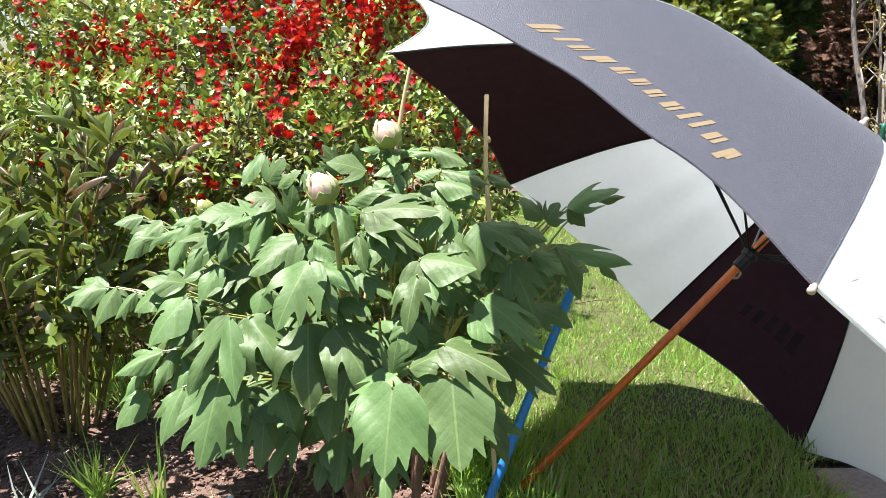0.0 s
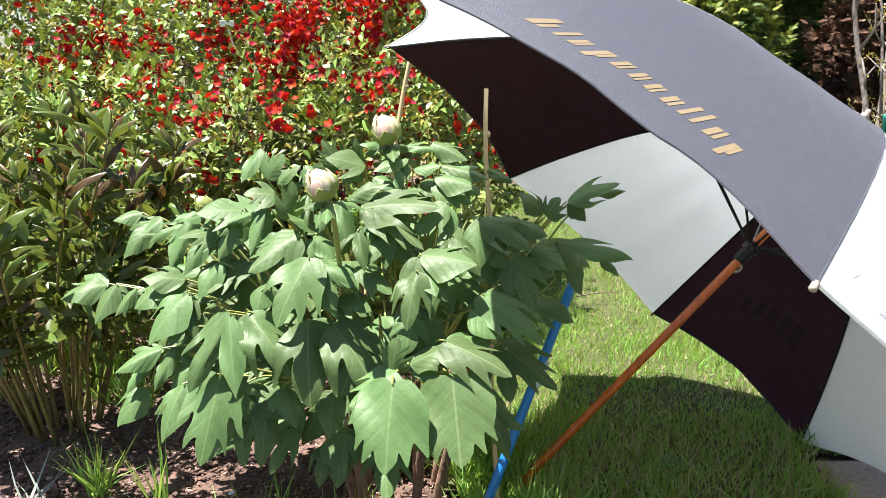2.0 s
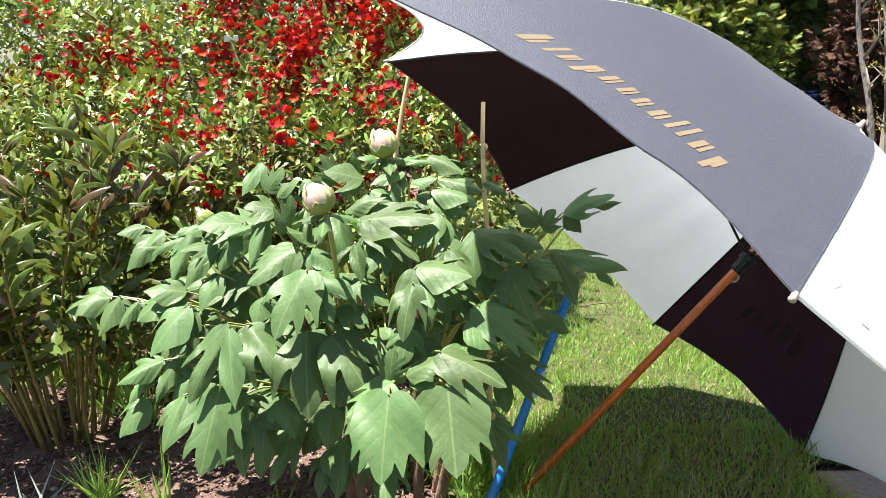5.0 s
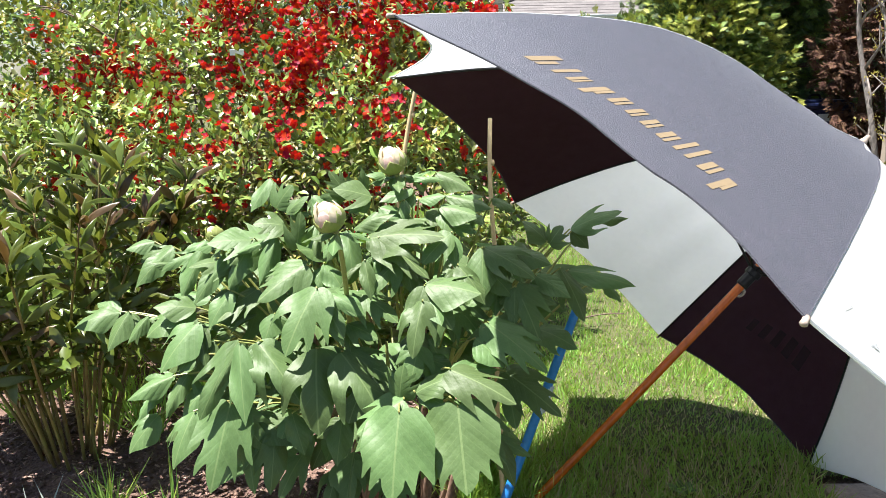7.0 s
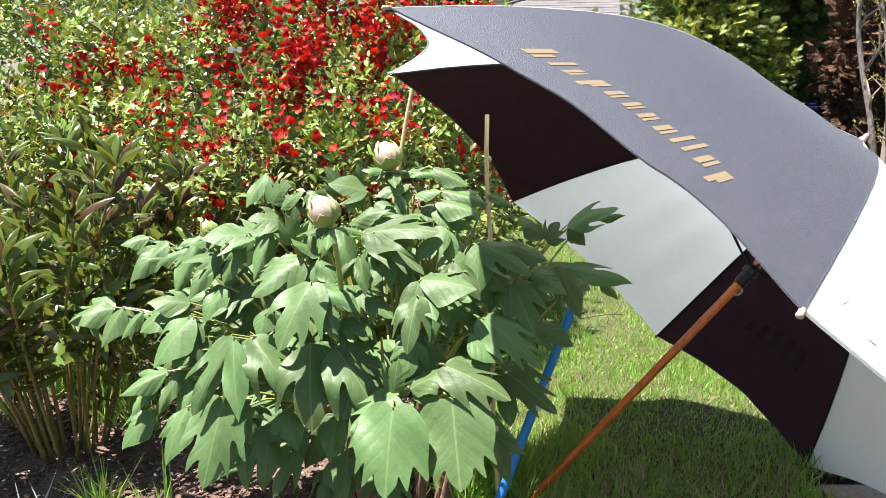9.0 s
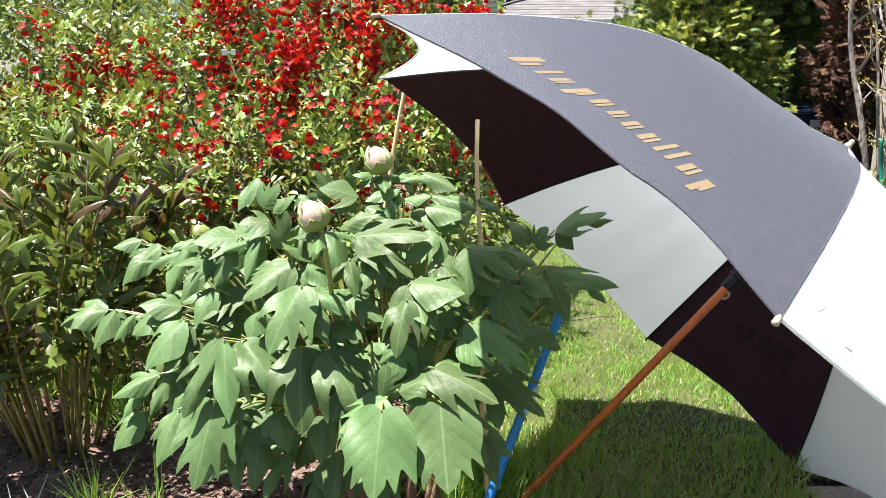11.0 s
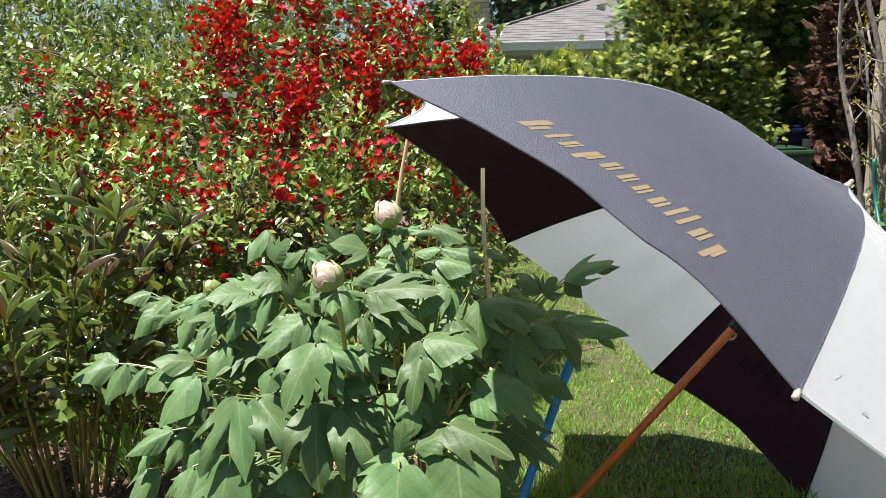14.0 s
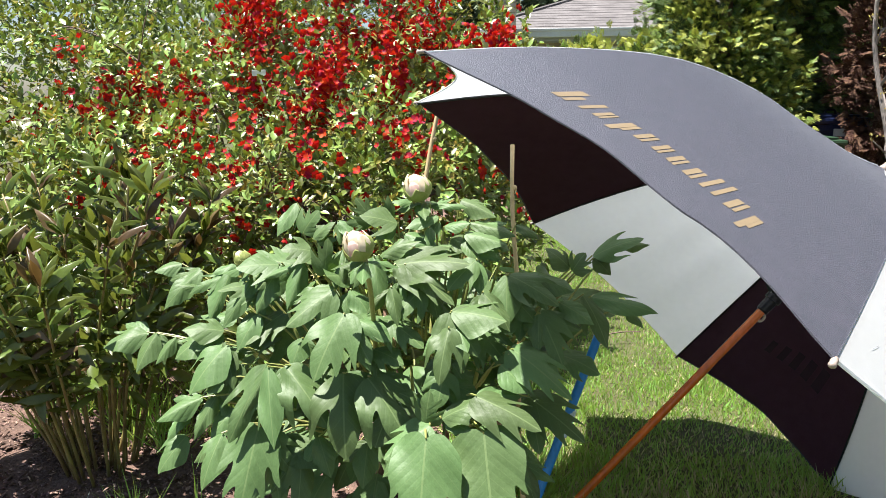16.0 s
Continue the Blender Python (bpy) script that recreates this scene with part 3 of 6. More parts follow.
NOTCH2_LINE = [(0, 0), (0.15, 0.03), (0.34, 0.12), (0.46, 0.26), (0.52, 0.42), (0.60, 0.68), (0.44, 0.52), (0.28, 0.38), (0.24, 0.44), (0.29, 0.58), (0.25, 0.74), (0.13, 0.91), (0, 1)]
# three main lobes, the side ones cut again
LOBED_LINE = [(0, 0), (0.12, -0.05), (0.31, 0.0), (0.44, 0.12), (0.49, 0.28), (0.52, 0.44), (0.58, 0.64), (0.47, 0.56), (0.36, 0.46), (0.28, 0.43), (0.29, 0.54), (0.33, 0.68), (0.35, 0.84),
              (0.25, 0.75), (0.17, 0.69), (0.15, 0.77), (0.10, 0.90), (0, 1)]
DEEP_LINE = [(0, 0), (0.13, 0.0), (0.30, 0.06), (0.44, 0.18), (0.51, 0.34), (0.55, 0.50), (0.58, 0.72), (0.47, 0.62), (0.35, 0.50), (0.24, 0.42), (0.22, 0.46), (0.25, 0.58), (0.24, 0.72), (0.14, 0.89), (0, 1)]
BIG_LINE = [(0, 0), (0.10, -0.06), (0.26, -0.05), (0.41, 0.06), (0.50, 0.22), (0.52, 0.40), (0.51, 0.57), (0.53, 0.76), (0.44, 0.70), (0.36, 0.64), (0.33, 0.73), (0.31, 0.91), (0.23, 0.82), (0.16, 0.76), (0.13, 0.86), (0, 1)]
BIG2_LINE = [(0, 0), (0.12, -0.08), (0.30, -0.05), (0.44, 0.09), (0.51, 0.26), (0.51, 0.44), (0.47, 0.58), (0.46, 0.74), (0.39, 0.67), (0.34, 0.63), (0.33, 0.74), (0.34, 0.88), (0.26, 0.82), (0.19, 0.75), (0.16, 0.84), (0.09, 0.95), (0, 1)]


def blades(pairs, seed, fold=0.15, bend=0.20):
    return [leaf_mesh("leaf_blade", a, fold + 0.05 * (k % 4), bend + 0.09 * (k % 3), 0.10 + 0.05 * (k % 3), M_PLEAF, seed + k, b) for k, (a, b) in enumerate(pairs)]


OVATE = blades(((OVATE_LINE, OVATE_LINE), (OVATE_LINE, WAVY_LINE), (WAVY_LINE, OVATE_LINE), (OVATE_LINE, OVATE_LINE), (NOTCH_LINE, OVATE_LINE), (WAVY_LINE, WAVY_LINE)), 1)
NOTCHED = blades(((OVATE_LINE, NOTCH2_LINE), (NOTCH2_LINE, OVATE_LINE), (NOTCH_LINE, OVATE_LINE), (OVATE_LINE, DEEP_LINE), (NOTCH2_LINE, NOTCH_LINE)), 9)
LOBED = blades(((LOBED_LINE, LOBED_LINE), (DEEP_LINE, LOBED_LINE), (DEEP_LINE, DEEP_LINE), (LOBED_LINE, DEEP_LINE)), 20)
BIG = blades(((BIG_LINE, BIG2_LINE), (BIG2_LINE, BIG_LINE)), 33, 0.13, 0.07)

peony = thing("tree_peony", "tree peony shrub with blue-green lobed leaves and two pale buds", "shrub", at=(-0.10, 1.40, 0.0))
CORE = Vector((-0.10, 1.36, 0.40))
leaf_rnd = random.Random(11)


def leaf_pose(p, q, width, facing):
    d = q - p
    y = d.normalized()
    z = facing - facing.dot(y) * y
    z = z.normalized() if z.length > 1e-4 else y.orthogonal().normalized()
    x = y.cross(z)
    ln = d.length
    rot = Matrix((x, y, z)).transposed().to_4x4()
    return Matrix.Translation(p) @ rot @ Matrix.Diagonal((width, ln, ln * 0.75, 1))


def leaf(kinds, p, q, width, facing=None, petiole=True, sibling=True):
    """One leaflet from its foot p to its tip q, its upper side turned to facing."""
    p, q = Vector(p), Vector(q)
    q, width = p + (q - p) * (0.97 if kinds is BIG else 1.06), width * (0.94 if kinds is OVATE else 1.04)
    out = Vector((p.x - CORE.x, p.y - CORE.y, 0))
    if facing is None:
        facing = Vector((leaf_rnd.uniform(-0.4, 0.4), -0.35 + leaf_rnd.uniform(-0.3, 0.3), 0.9)) + out * 0.5
    ob = shared("leaf", kinds[leaf_rnd.randrange(len(kinds))], peony, peony.matrix_world.inverted() @ leaf_pose(p, q, width, Vector(facing)))
    ob.matrix_parent_inverse = Matrix()
    if sibling and (q - p).length > 0.05 and p.x < 0.19:
        # a smaller side leaflet from the same joint, a little lower
        f = Vector(facing).normalized()
        turn = Matrix.Rotation(leaf_rnd.choice((-1, 1)) * leaf_rnd.uniform(0.55, 0.95), 3, f)
        p2 = p - f * 0.010
        d2 = turn @ (q - p) * leaf_rnd.uniform(0.62, 0.8) - f * 0.008
        leaf(NOTCHED if leaf_rnd.random() < 0.6 else OVATE, p2, p2 + d2, min(width * 0.72, d2.length * 0.62), f + Vector((leaf_rnd.uniform(-0.3, 0.3), leaf_rnd.uniform(-0.2, 0.2), 0)), False, False)
    if petiole:
        inner = p.lerp(CORE + Vector((out.x * 0.3, out.y * 0.3, 0.0)), 0.42) - Vector((0, 0, 0.02))
        part("petiole", tube_bm(curve_pts([inner, p.lerp(inner, 0.45) + Vector((0, 0, 0.012)), p], 3), [0.0028, 0.0025, 0.0022, 0.002, 0.0018, 0.0016, 0.0014], 5), M_PEONY_STEM, peony)
    return ob


# the leaflets facing the camera, fitted to its view, from the left wing over the crown to the low front pair
leaf(OVATE, (-0.621, 1.480, 0.621), (-0.672, 1.460, 0.612), 0.044, (0.08, -0.56, 0.82))
leaf(OVATE, (-0.560, 1.424, 0.622), (-0.622, 1.372, 0.560), 0.054, (0.02, -0.77, 0.64))
leaf(OVATE, (-0.550, 1.389, 0.593), (-0.591, 1.378, 0.602), 0.023, (0.31, -0.47, 0.83))
leaf(NOTCHED, (-0.475, 1.357, 0.634), (-0.504, 1.300, 0.554), 0.048, (0.22, -0.83, 0.51))
leaf(OVATE, (-0.408, 1.299, 0.637), (-0.459, 1.242, 0.562), 0.044, (0.03, -0.81, 0.59))
leaf(OVATE, (-0.470, 1.377, 0.641), (-0.513, 1.360, 0.633), 0.030, (0.09, -0.59, 0.80))
leaf(NOTCHED, (-0.360, 1.286, 0.665), (-0.431, 1.264, 0.668), 0.072, (0.17, -0.45, 0.87))
leaf(NOTCHED, (-0.355, 1.285, 0.668), (-0.395, 1.233, 0.596), 0.052, (-0.06, -0.79, 0.61))
leaf(OVATE, (-0.305, 1.255, 0.677), (-0.328, 1.206, 0.606), 0.039, (0.19, -0.83, 0.52))
leaf(LOBED, (-0.238, 1.170, 0.647), (-0.310, 1.126, 0.603), 0.073, (-0.07, -0.66, 0.75))
leaf(NOTCHED, (-0.694, 1.438, 0.481), (-0.773, 1.406, 0.467), 0.065, (0.10, -0.57, 0.82))
leaf(OVATE, (-0.661, 1.412, 0.489), (-0.692, 1.365, 0.426), 0.055, (-0.14, -0.76, 0.63))
leaf(OVATE, (-0.614, 1.396, 0.485), (-0.647, 1.361, 0.442), 0.032, (-0.06, -0.76, 0.65))
leaf(NOTCHED, (-0.506, 1.291, 0.526), (-0.562, 1.259, 0.497), 0.068, (-0.10, -0.57, 0.82))
leaf(NOTCHED, (-0.474, 1.286, 0.536), (-0.542, 1.267, 0.548), 0.061, (0.27, -0.45, 0.85))
leaf(OVATE, (-0.460, 1.247, 0.527), (-0.434, 1.199, 0.457), 0.038, (0.31, -0.73, 0.61))
leaf(NOTCHED, (-0.456, 1.242, 0.524), (-0.514, 1.187, 0.457), 0.077, (-0.22, -0.65, 0.73))
leaf(OVATE, (-0.396, 1.258, 0.576), (-0.430, 1.219, 0.525), 0.054, (-0.17, -0.73, 0.66))
leaf(OVATE, (-0.355, 1.441, 0.757), (-0.390, 1.400, 0.701), 0.040, (-0.14, -0.75, 0.64))
leaf(LOBED, (-0.319, 1.315, 0.718), (-0.290, 1.315, 0.759), 0.056, (-0.36, -0.90, 0.24))
leaf(OVATE, (-0.295, 1.289, 0.712), (-0.256, 1.286, 0.745), 0.032, (-0.50, -0.69, 0.52))
leaf(LOBED, (-0.295, 1.269, 0.695), (-0.343, 1.256, 0.703), 0.065, (0.27, -0.47, 0.84))
leaf(LOBED, (-0.260, 1.204, 0.664), (-0.251, 1.207, 0.725), 0.045, (0.18, -0.98, 0.01))
leaf(OVATE, (-0.230, 1.232, 0.704), (-0.242, 1.194, 0.647), 0.032, (-0.16, -0.80, 0.58))
leaf(OVATE, (-0.222, 1.216, 0.695), (-0.229, 1.182, 0.644), 0.017, (0.08, -0.83, 0.55))
leaf(LOBED, (-0.180, 1.288, 0.742), (-0.209, 1.287, 0.787), 0.050, (0.47, -0.83, 0.29))
leaf(NOTCHED, (-0.131, 1.241, 0.749), (-0.192, 1.228, 0.768), 0.066, (0.35, -0.51, 0.78))
leaf(OVATE, (-0.145, 1.277, 0.746), (-0.150, 1.278, 0.791), 0.025, (0.44, -0.89, 0.08))
leaf(OVATE, (-0.093, 1.275, 0.782), (-0.092, 1.258, 0.756), 0.028, (-0.12, -0.83, 0.54))
leaf(OVATE, (-0.074, 1.266, 0.779), (-0.012, 1.249, 0.781), 0.024, (-0.18, -0.54, 0.82))
leaf(OVATE, (-0.109, 1.277, 0.780), (-0.141, 1.268, 0.785), 0.024, (0.25, -0.54, 0.81))
leaf(OVATE, (-0.058, 1.238, 0.761), (-0.114, 1.216, 0.747), 0.032, (0.04, -0.60, 0.80))
leaf(OVATE, (-0.074, 1.220, 0.746), (-0.073, 1.199, 0.713), 0.023, (-0.09, -0.83, 0.55))
leaf(OVATE, (-0.049, 1.217, 0.747), (-0.006, 1.207, 0.756), 0.034, (-0.28, -0.49, 0.82))
leaf(OVATE, (-0.169, 1.186, 0.704), (-0.156, 1.137, 0.632), 0.041, (0.14, -0.81, 0.57))
leaf(OVATE, (-0.161, 1.192, 0.703), (-0.096, 1.182, 0.733), 0.039, (-0.42, -0.54, 0.73))
leaf(LOBED, (-0.131, 1.166, 0.693), (-0.014, 1.137, 0.708), 0.081, (-0.23, -0.50, 0.84))
leaf(LOBED, (-0.114, 1.161, 0.694), (-0.033, 1.115, 0.643), 0.065, (0.22, -0.52, 0.83))
leaf(OVATE, (-0.132, 1.165, 0.692), (-0.106, 1.147, 0.669), 0.030, (0.23, -0.61, 0.76))
leaf(NOTCHED, (0.007, 1.162, 0.701), (-0.040, 1.129, 0.662), 0.049, (-0.06, -0.73, 0.68))
leaf(OVATE, (-0.118, 1.155, 0.667), (-0.105, 1.129, 0.628), 0.023, (0.30, -0.74, 0.60))
leaf(OVATE, (-0.004, 1.225, 0.753), (0.071, 1.197, 0.738), 0.042, (-0.05, -0.57, 0.82))
leaf(NOTCHED, (-0.013, 1.204, 0.737), (0.052, 1.180, 0.726), 0.050, (-0.06, -0.55, 0.83))
leaf(NOTCHED, (-0.020, 1.270, 0.786), (0.040, 1.243, 0.762), 0.040, (0.01, -0.65, 0.76))
leaf(OVATE, (0.079, 1.261, 0.740), (0.117, 1.243, 0.723), 0.027, (0.01, -0.67, 0.75))
leaf(OVATE, (0.004, 1.202, 0.705), (0.047, 1.187, 0.698), 0.030, (-0.08, -0.58, 0.81))
leaf(LOBED, (-0.211, 1.105, 0.625), (-0.255, 1.044, 0.542), 0.087, (-0.17, -0.75, 0.64))
leaf(OVATE, (-0.213, 1.114, 0.621), (-0.164, 1.062, 0.550), 0.048, (0.27, -0.68, 0.68))
leaf(NOTCHED, (-0.203, 1.115, 0.617), (-0.135, 1.086, 0.592), 0.043, (0.04, -0.59, 0.81))
leaf(OVATE, (-0.135, 1.131, 0.663), (-0.122, 1.095, 0.610), 0.029, (0.20, -0.79, 0.58))
leaf(LOBED, (-0.039, 1.059, 0.616), (-0.056, 1.011, 0.547), 0.052, (-0.17, -0.79, 0.59))
leaf(LOBED, (-0.037, 1.085, 0.632), (0.005, 1.044, 0.578), 0.087, (0.11, -0.75, 0.65))
leaf(NOTCHED, (-0.035, 1.087, 0.634), (0.046, 1.061, 0.630), 0.075, (-0.10, -0.45, 0.89))
leaf(OVATE, (-0.167, 1.119, 0.559), (-0.117, 1.098, 0.544), 0.053, (0.06, -0.50, 0.86))
leaf(LOBED, (-0.217, 1.105, 0.522), (-0.208, 1.030, 0.415), 0.101, (0.02, -0.82, 0.57))
leaf(LOBED, (-0.173, 1.087, 0.523), (-0.100, 1.024, 0.442), 0.085, (0.23, -0.66, 0.72))
leaf(LOBED, (-0.047, 1.060, 0.542), (-0.058, 1.029, 0.497), 0.056, (-0.01, -0.82, 0.57))
leaf(LOBED, (-0.318, 1.124, 0.529), (-0.240, 1.064, 0.454), 0.072, (0.16, -0.69, 0.71))
leaf(NOTCHED, (-0.355, 1.141, 0.525), (-0.403, 1.066, 0.424), 0.058, (0.15, -0.82, 0.55))
leaf(OVATE, (-0.346, 1.117, 0.529), (-0.326, 1.043, 0.424), 0.049, (-0.01, -0.82, 0.57))
leaf(LOBED, (-0.367, 1.108, 0.423), (-0.384, 1.030, 0.314), 0.094, (0.18, -0.81, 0.56))
leaf(OVATE, (-0.507, 1.227, 0.424), (-0.577, 1.192, 0.398), 0.046, (0.01, -0.61, 0.79))
leaf(OVATE, (-0.535, 1.241, 0.399), (-0.573, 1.204, 0.354), 0.036, (-0.23, -0.65, 0.72))
leaf(OVATE, (-0.469, 1.201, 0.439), (-0.499, 1.156, 0.380), 0.035, (0.09, -0.82, 0.57))
leaf(OVATE, (-0.460, 1.210, 0.472), (-0.479, 1.192, 0.449), 0.041, (-0.13, -0.72, 0.69))
leaf(NOTCHED, (-0.542, 1.226, 0.348), (-0.584, 1.184, 0.298), 0.056, (-0.06, -0.74, 0.67))
leaf(NOTCHED, (-0.450, 1.161, 0.385), (-0.477, 1.107, 0.311), 0.055, (-0.20, -0.75, 0.63))
leaf(OVATE, (-0.344, 1.137, 0.392), (-0.257, 1.098, 0.357), 0.067, (0.10, -0.53, 0.84))
leaf(OVATE, (-0.350, 1.129, 0.383), (-0.327, 1.064, 0.290), 0.050, (0.09, -0.80, 0.59))
leaf(OVATE, (-0.296, 1.115, 0.375), (-0.294, 1.056, 0.293), 0.053, (0.31, -0.78, 0.55))
leaf(NOTCHED, (0.060, 1.152, 0.677), (0.137, 1.114, 0.641), 0.055, (0.03, -0.64, 0.76))
leaf(OVATE, (0.057, 1.151, 0.677), (0.054, 1.103, 0.606), 0.057, (0.05, -0.83, 0.56))
leaf(OVATE, (0.016, 1.118, 0.657), (0.059, 1.081, 0.610), 0.048, (0.27, -0.62, 0.73))
leaf(NOTCHED, (0.081, 1.145, 0.611), (0.031, 1.121, 0.589), 0.039, (-0.06, -0.60, 0.79))
leaf(LOBED, (0.111, 1.131, 0.615), (0.143, 1.084, 0.548), 0.062, (0.02, -0.81, 0.59))
leaf(OVATE, (0.109, 1.131, 0.616), (0.105, 1.095, 0.563), 0.029, (-0.18, -0.81, 0.56))
leaf(OVATE, (0.147, 1.163, 0.625), (0.199, 1.135, 0.598), 0.049, (0.08, -0.61, 0.79))
leaf(OVATE, (0.193, 1.199, 0.628), (0.229, 1.147, 0.556), 0.049, (0.16, -0.76, 0.63))
leaf(NOTCHED, (0.208, 1.208, 0.622), (0.310, 1.170, 0.608), 0.048, (-0.10, -0.57, 0.82))
leaf(OVATE, (0.275, 1.250, 0.593), (0.306, 1.224, 0.560), 0.024, (0.16, -0.69, 0.70))
leaf(NOTCHED, (0.216, 1.254, 0.684), (0.295, 1.240, 0.722), 0.050, (-0.45, -0.51, 0.73))
leaf(OVATE, (0.270, 1.300, 0.690), (0.323, 1.286, 0.699), 0.024, (-0.27, -0.48, 0.83))
leaf(OVATE, (0.219, 1.254, 0.680), (0.246, 1.234, 0.656), 0.034, (-0.03, -0.79, 0.62))
leaf(NOTCHED, (0.171, 1.212, 0.672), (0.133, 1.209, 0.708), 0.051, (0.58, -0.59, 0.57))
leaf(LOBED, (0.174, 1.210, 0.667), (0.194, 1.210, 0.698), 0.054, (-0.68, -0.60, 0.42))
leaf(OVATE, (0.106, 1.167, 0.668), (0.166, 1.143, 0.653), 0.051, (-0.03, -0.57, 0.82))
leaf(OVATE, (0.152, 1.166, 0.530), (0.213, 1.138, 0.510), 0.054, (0.04, -0.53, 0.85))
leaf(LOBED, (0.063, 1.080, 0.572), (0.149, 1.027, 0.516), 0.072, (0.20, -0.54, 0.82))
leaf(OVATE, (0.056, 1.073, 0.565), (0.040, 1.054, 0.539), 0.032, (-0.28, -0.69, 0.67))
leaf(NOTCHED, (0.042, 1.060, 0.553), (0.085, 1.031, 0.520), 0.056, (0.24, -0.56, 0.80))
leaf(LOBED, (0.002, 1.010, 0.523), (0.094, 0.969, 0.492), 0.069, (0.06, -0.50, 0.86))
leaf(LOBED, (0.094, 1.114, 0.474), (0.177, 1.065, 0.423), 0.075, (0.09, -0.63, 0.77))
leaf(BIG, (-0.073, 0.962, 0.476), (-0.082, 0.887, 0.372), 0.100, (-0.11, -0.80, 0.58))
leaf(BIG, (0.013, 0.979, 0.476), (0.024, 0.904, 0.371), 0.112, (-0.13, -0.81, 0.57))
leaf(LOBED, (-0.069, 1.014, 0.472), (-0.136, 0.979, 0.440), 0.077, (-0.18, -0.46, 0.87))
leaf(LOBED, (-0.077, 1.024, 0.468), (-0.071, 1.025, 0.519), 0.053, (-0.43, -0.90, 0.08))
leaf(OVATE, (-0.052, 1.009, 0.486), (0.007, 1.000, 0.518), 0.053, (-0.48, -0.46, 0.75))
leaf(NOTCHED, (0.007, 1.016, 0.468), (0.067, 0.986, 0.442), 0.066, (0.16, -0.45, 0.88))
leaf(OVATE, (-0.018, 0.996, 0.463), (-0.026, 0.933, 0.375), 0.034, (-0.20, -0.79, 0.58))
leaf(OVATE, (0.076, 1.071, 0.379), (0.101, 1.027, 0.318), 0.033, (-0.08, -0.82, 0.56))
leaf(OVATE, (-0.211, 1.184, 0.645), (-0.171, 1.153, 0.605), 0.044, (0.34, -0.55, 0.76))
leaf(LOBED, (-0.086, 1.145, 0.654), (-0.129, 1.114, 0.616), 0.057, (-0.15, -0.67, 0.72))
leaf(OVATE, (-0.296, 1.163, 0.563), (-0.310, 1.135, 0.523), 0.044, (-0.07, -0.80, 0.59))
leaf(NOTCHED, (-0.276, 1.219, 0.637), (-0.301, 1.198, 0.612), 0.051, (-0.19, -0.66, 0.73))
leaf(OVATE, (-0.078, 1.171, 0.667), (-0.058, 1.132, 0.611), 0.042, (0.17, -0.79, 0.60))
leaf(LOBED, (-0.150, 1.141, 0.608), (-0.084, 1.106, 0.571), 0.068, (0.20, -0.51, 0.84))
leaf(OVATE, (-0.429, 1.238, 0.487), (-0.452, 1.201, 0.437), 0.044, (-0.04, -0.80, 0.60))
leaf(OVATE, (-0.434, 1.203, 0.415), (-0.475, 1.169, 0.377), 0.054, (-0.13, -0.68, 0.73))
leaf(OVATE, (-0.013, 1.151, 0.634), (-0.021, 1.087, 0.540), 0.043, (-0.25, -0.79, 0.56))
leaf(LOBED, (0.015, 1.122, 0.585), (0.059, 1.086, 0.540), 0.065, (0.27, -0.61, 0.75))
leaf(NOTCHED, (-0.129, 1.083, 0.485), (-0.161, 1.040, 0.427), 0.074, (-0.31, -0.68, 0.67))
leaf(OVATE, (-0.039, 1.074, 0.516), (0.005, 1.056, 0.505), 0.048, (0.03, -0.49, 0.87))
leaf(NOTCHED, (0.061, 1.157, 0.642), (0.105, 1.125, 0.603), 0.055, (0.22, -0.62, 0.76))
leaf(OVATE, (-0.254, 1.335, 0.738), (-0.220, 1.313, 0.710), 0.029, (0.12, -0.70, 0.70))
leaf(OVATE, (-0.120, 1.237, 0.732), (-0.061, 1.214, 0.716), 0.042, (0.03, -0.50, 0.86))
leaf(NOTCHED, (-0.037, 1.223, 0.725), (0.006, 1.204, 0.708), 0.048, (0.10, -0.50, 0.86))
leaf(OVATE, (-0.194, 1.203, 0.680), (-0.211, 1.185, 0.655), 0.027, (-0.07, -0.78, 0.62))
leaf(OVATE, (0.035, 1.230, 0.714), (0.063, 1.218, 0.706), 0.034, (0.03, -0.51, 0.86))
leaf(OVATE, (-0.266, 1.115, 0.402), (-0.242, 1.078, 0.350), 0.045, (0.10, -0.79, 0.60))
leaf(OVATE, (-0.180, 1.105, 0.396), (-0.186, 1.064, 0.337), 0.047, (-0.01, -0.82, 0.57))

# leaves deeper inside the shrub and round its back
for k in range(330):
    a, b = leaf_rnd.uniform(0, 2 * math.pi), leaf_rnd.uniform(-0.85, 0.95)
    rr = leaf_rnd.uniform(0.45, 0.84)
    c = math.sqrt(max(0.0, 1 - b * b))
    p = Vector((-0.14 + 0.52 * rr * c * math.cos(a), 1.40 + 0.30 * rr * c * math.sin(a), 0.42 + 0.31 * rr * b))
    if p.x > (0.10 if p.y > 1.36 else -0.02) + 0.4 * (p.z - 0.30) or p.y < 1.20 + 0.8 * (p.x + 0.05) ** 2 or p.z > 0.66 or p.z < 0.17:
        continue
    d = Vector((math.cos(a) * c, math.sin(a) * c, 0.35 * b - 0.35 + leaf_rnd.uniform(-0.3, 0.3))).normalized()
    ln = leaf_rnd.uniform(0.07, 0.115)
    leaf(LOBED if k % 2 else NOTCHED, p, p + d * ln, ln * leaf_rnd.uniform(0.55, 0.9), petiole=k % 2 == 0, sibling=False)

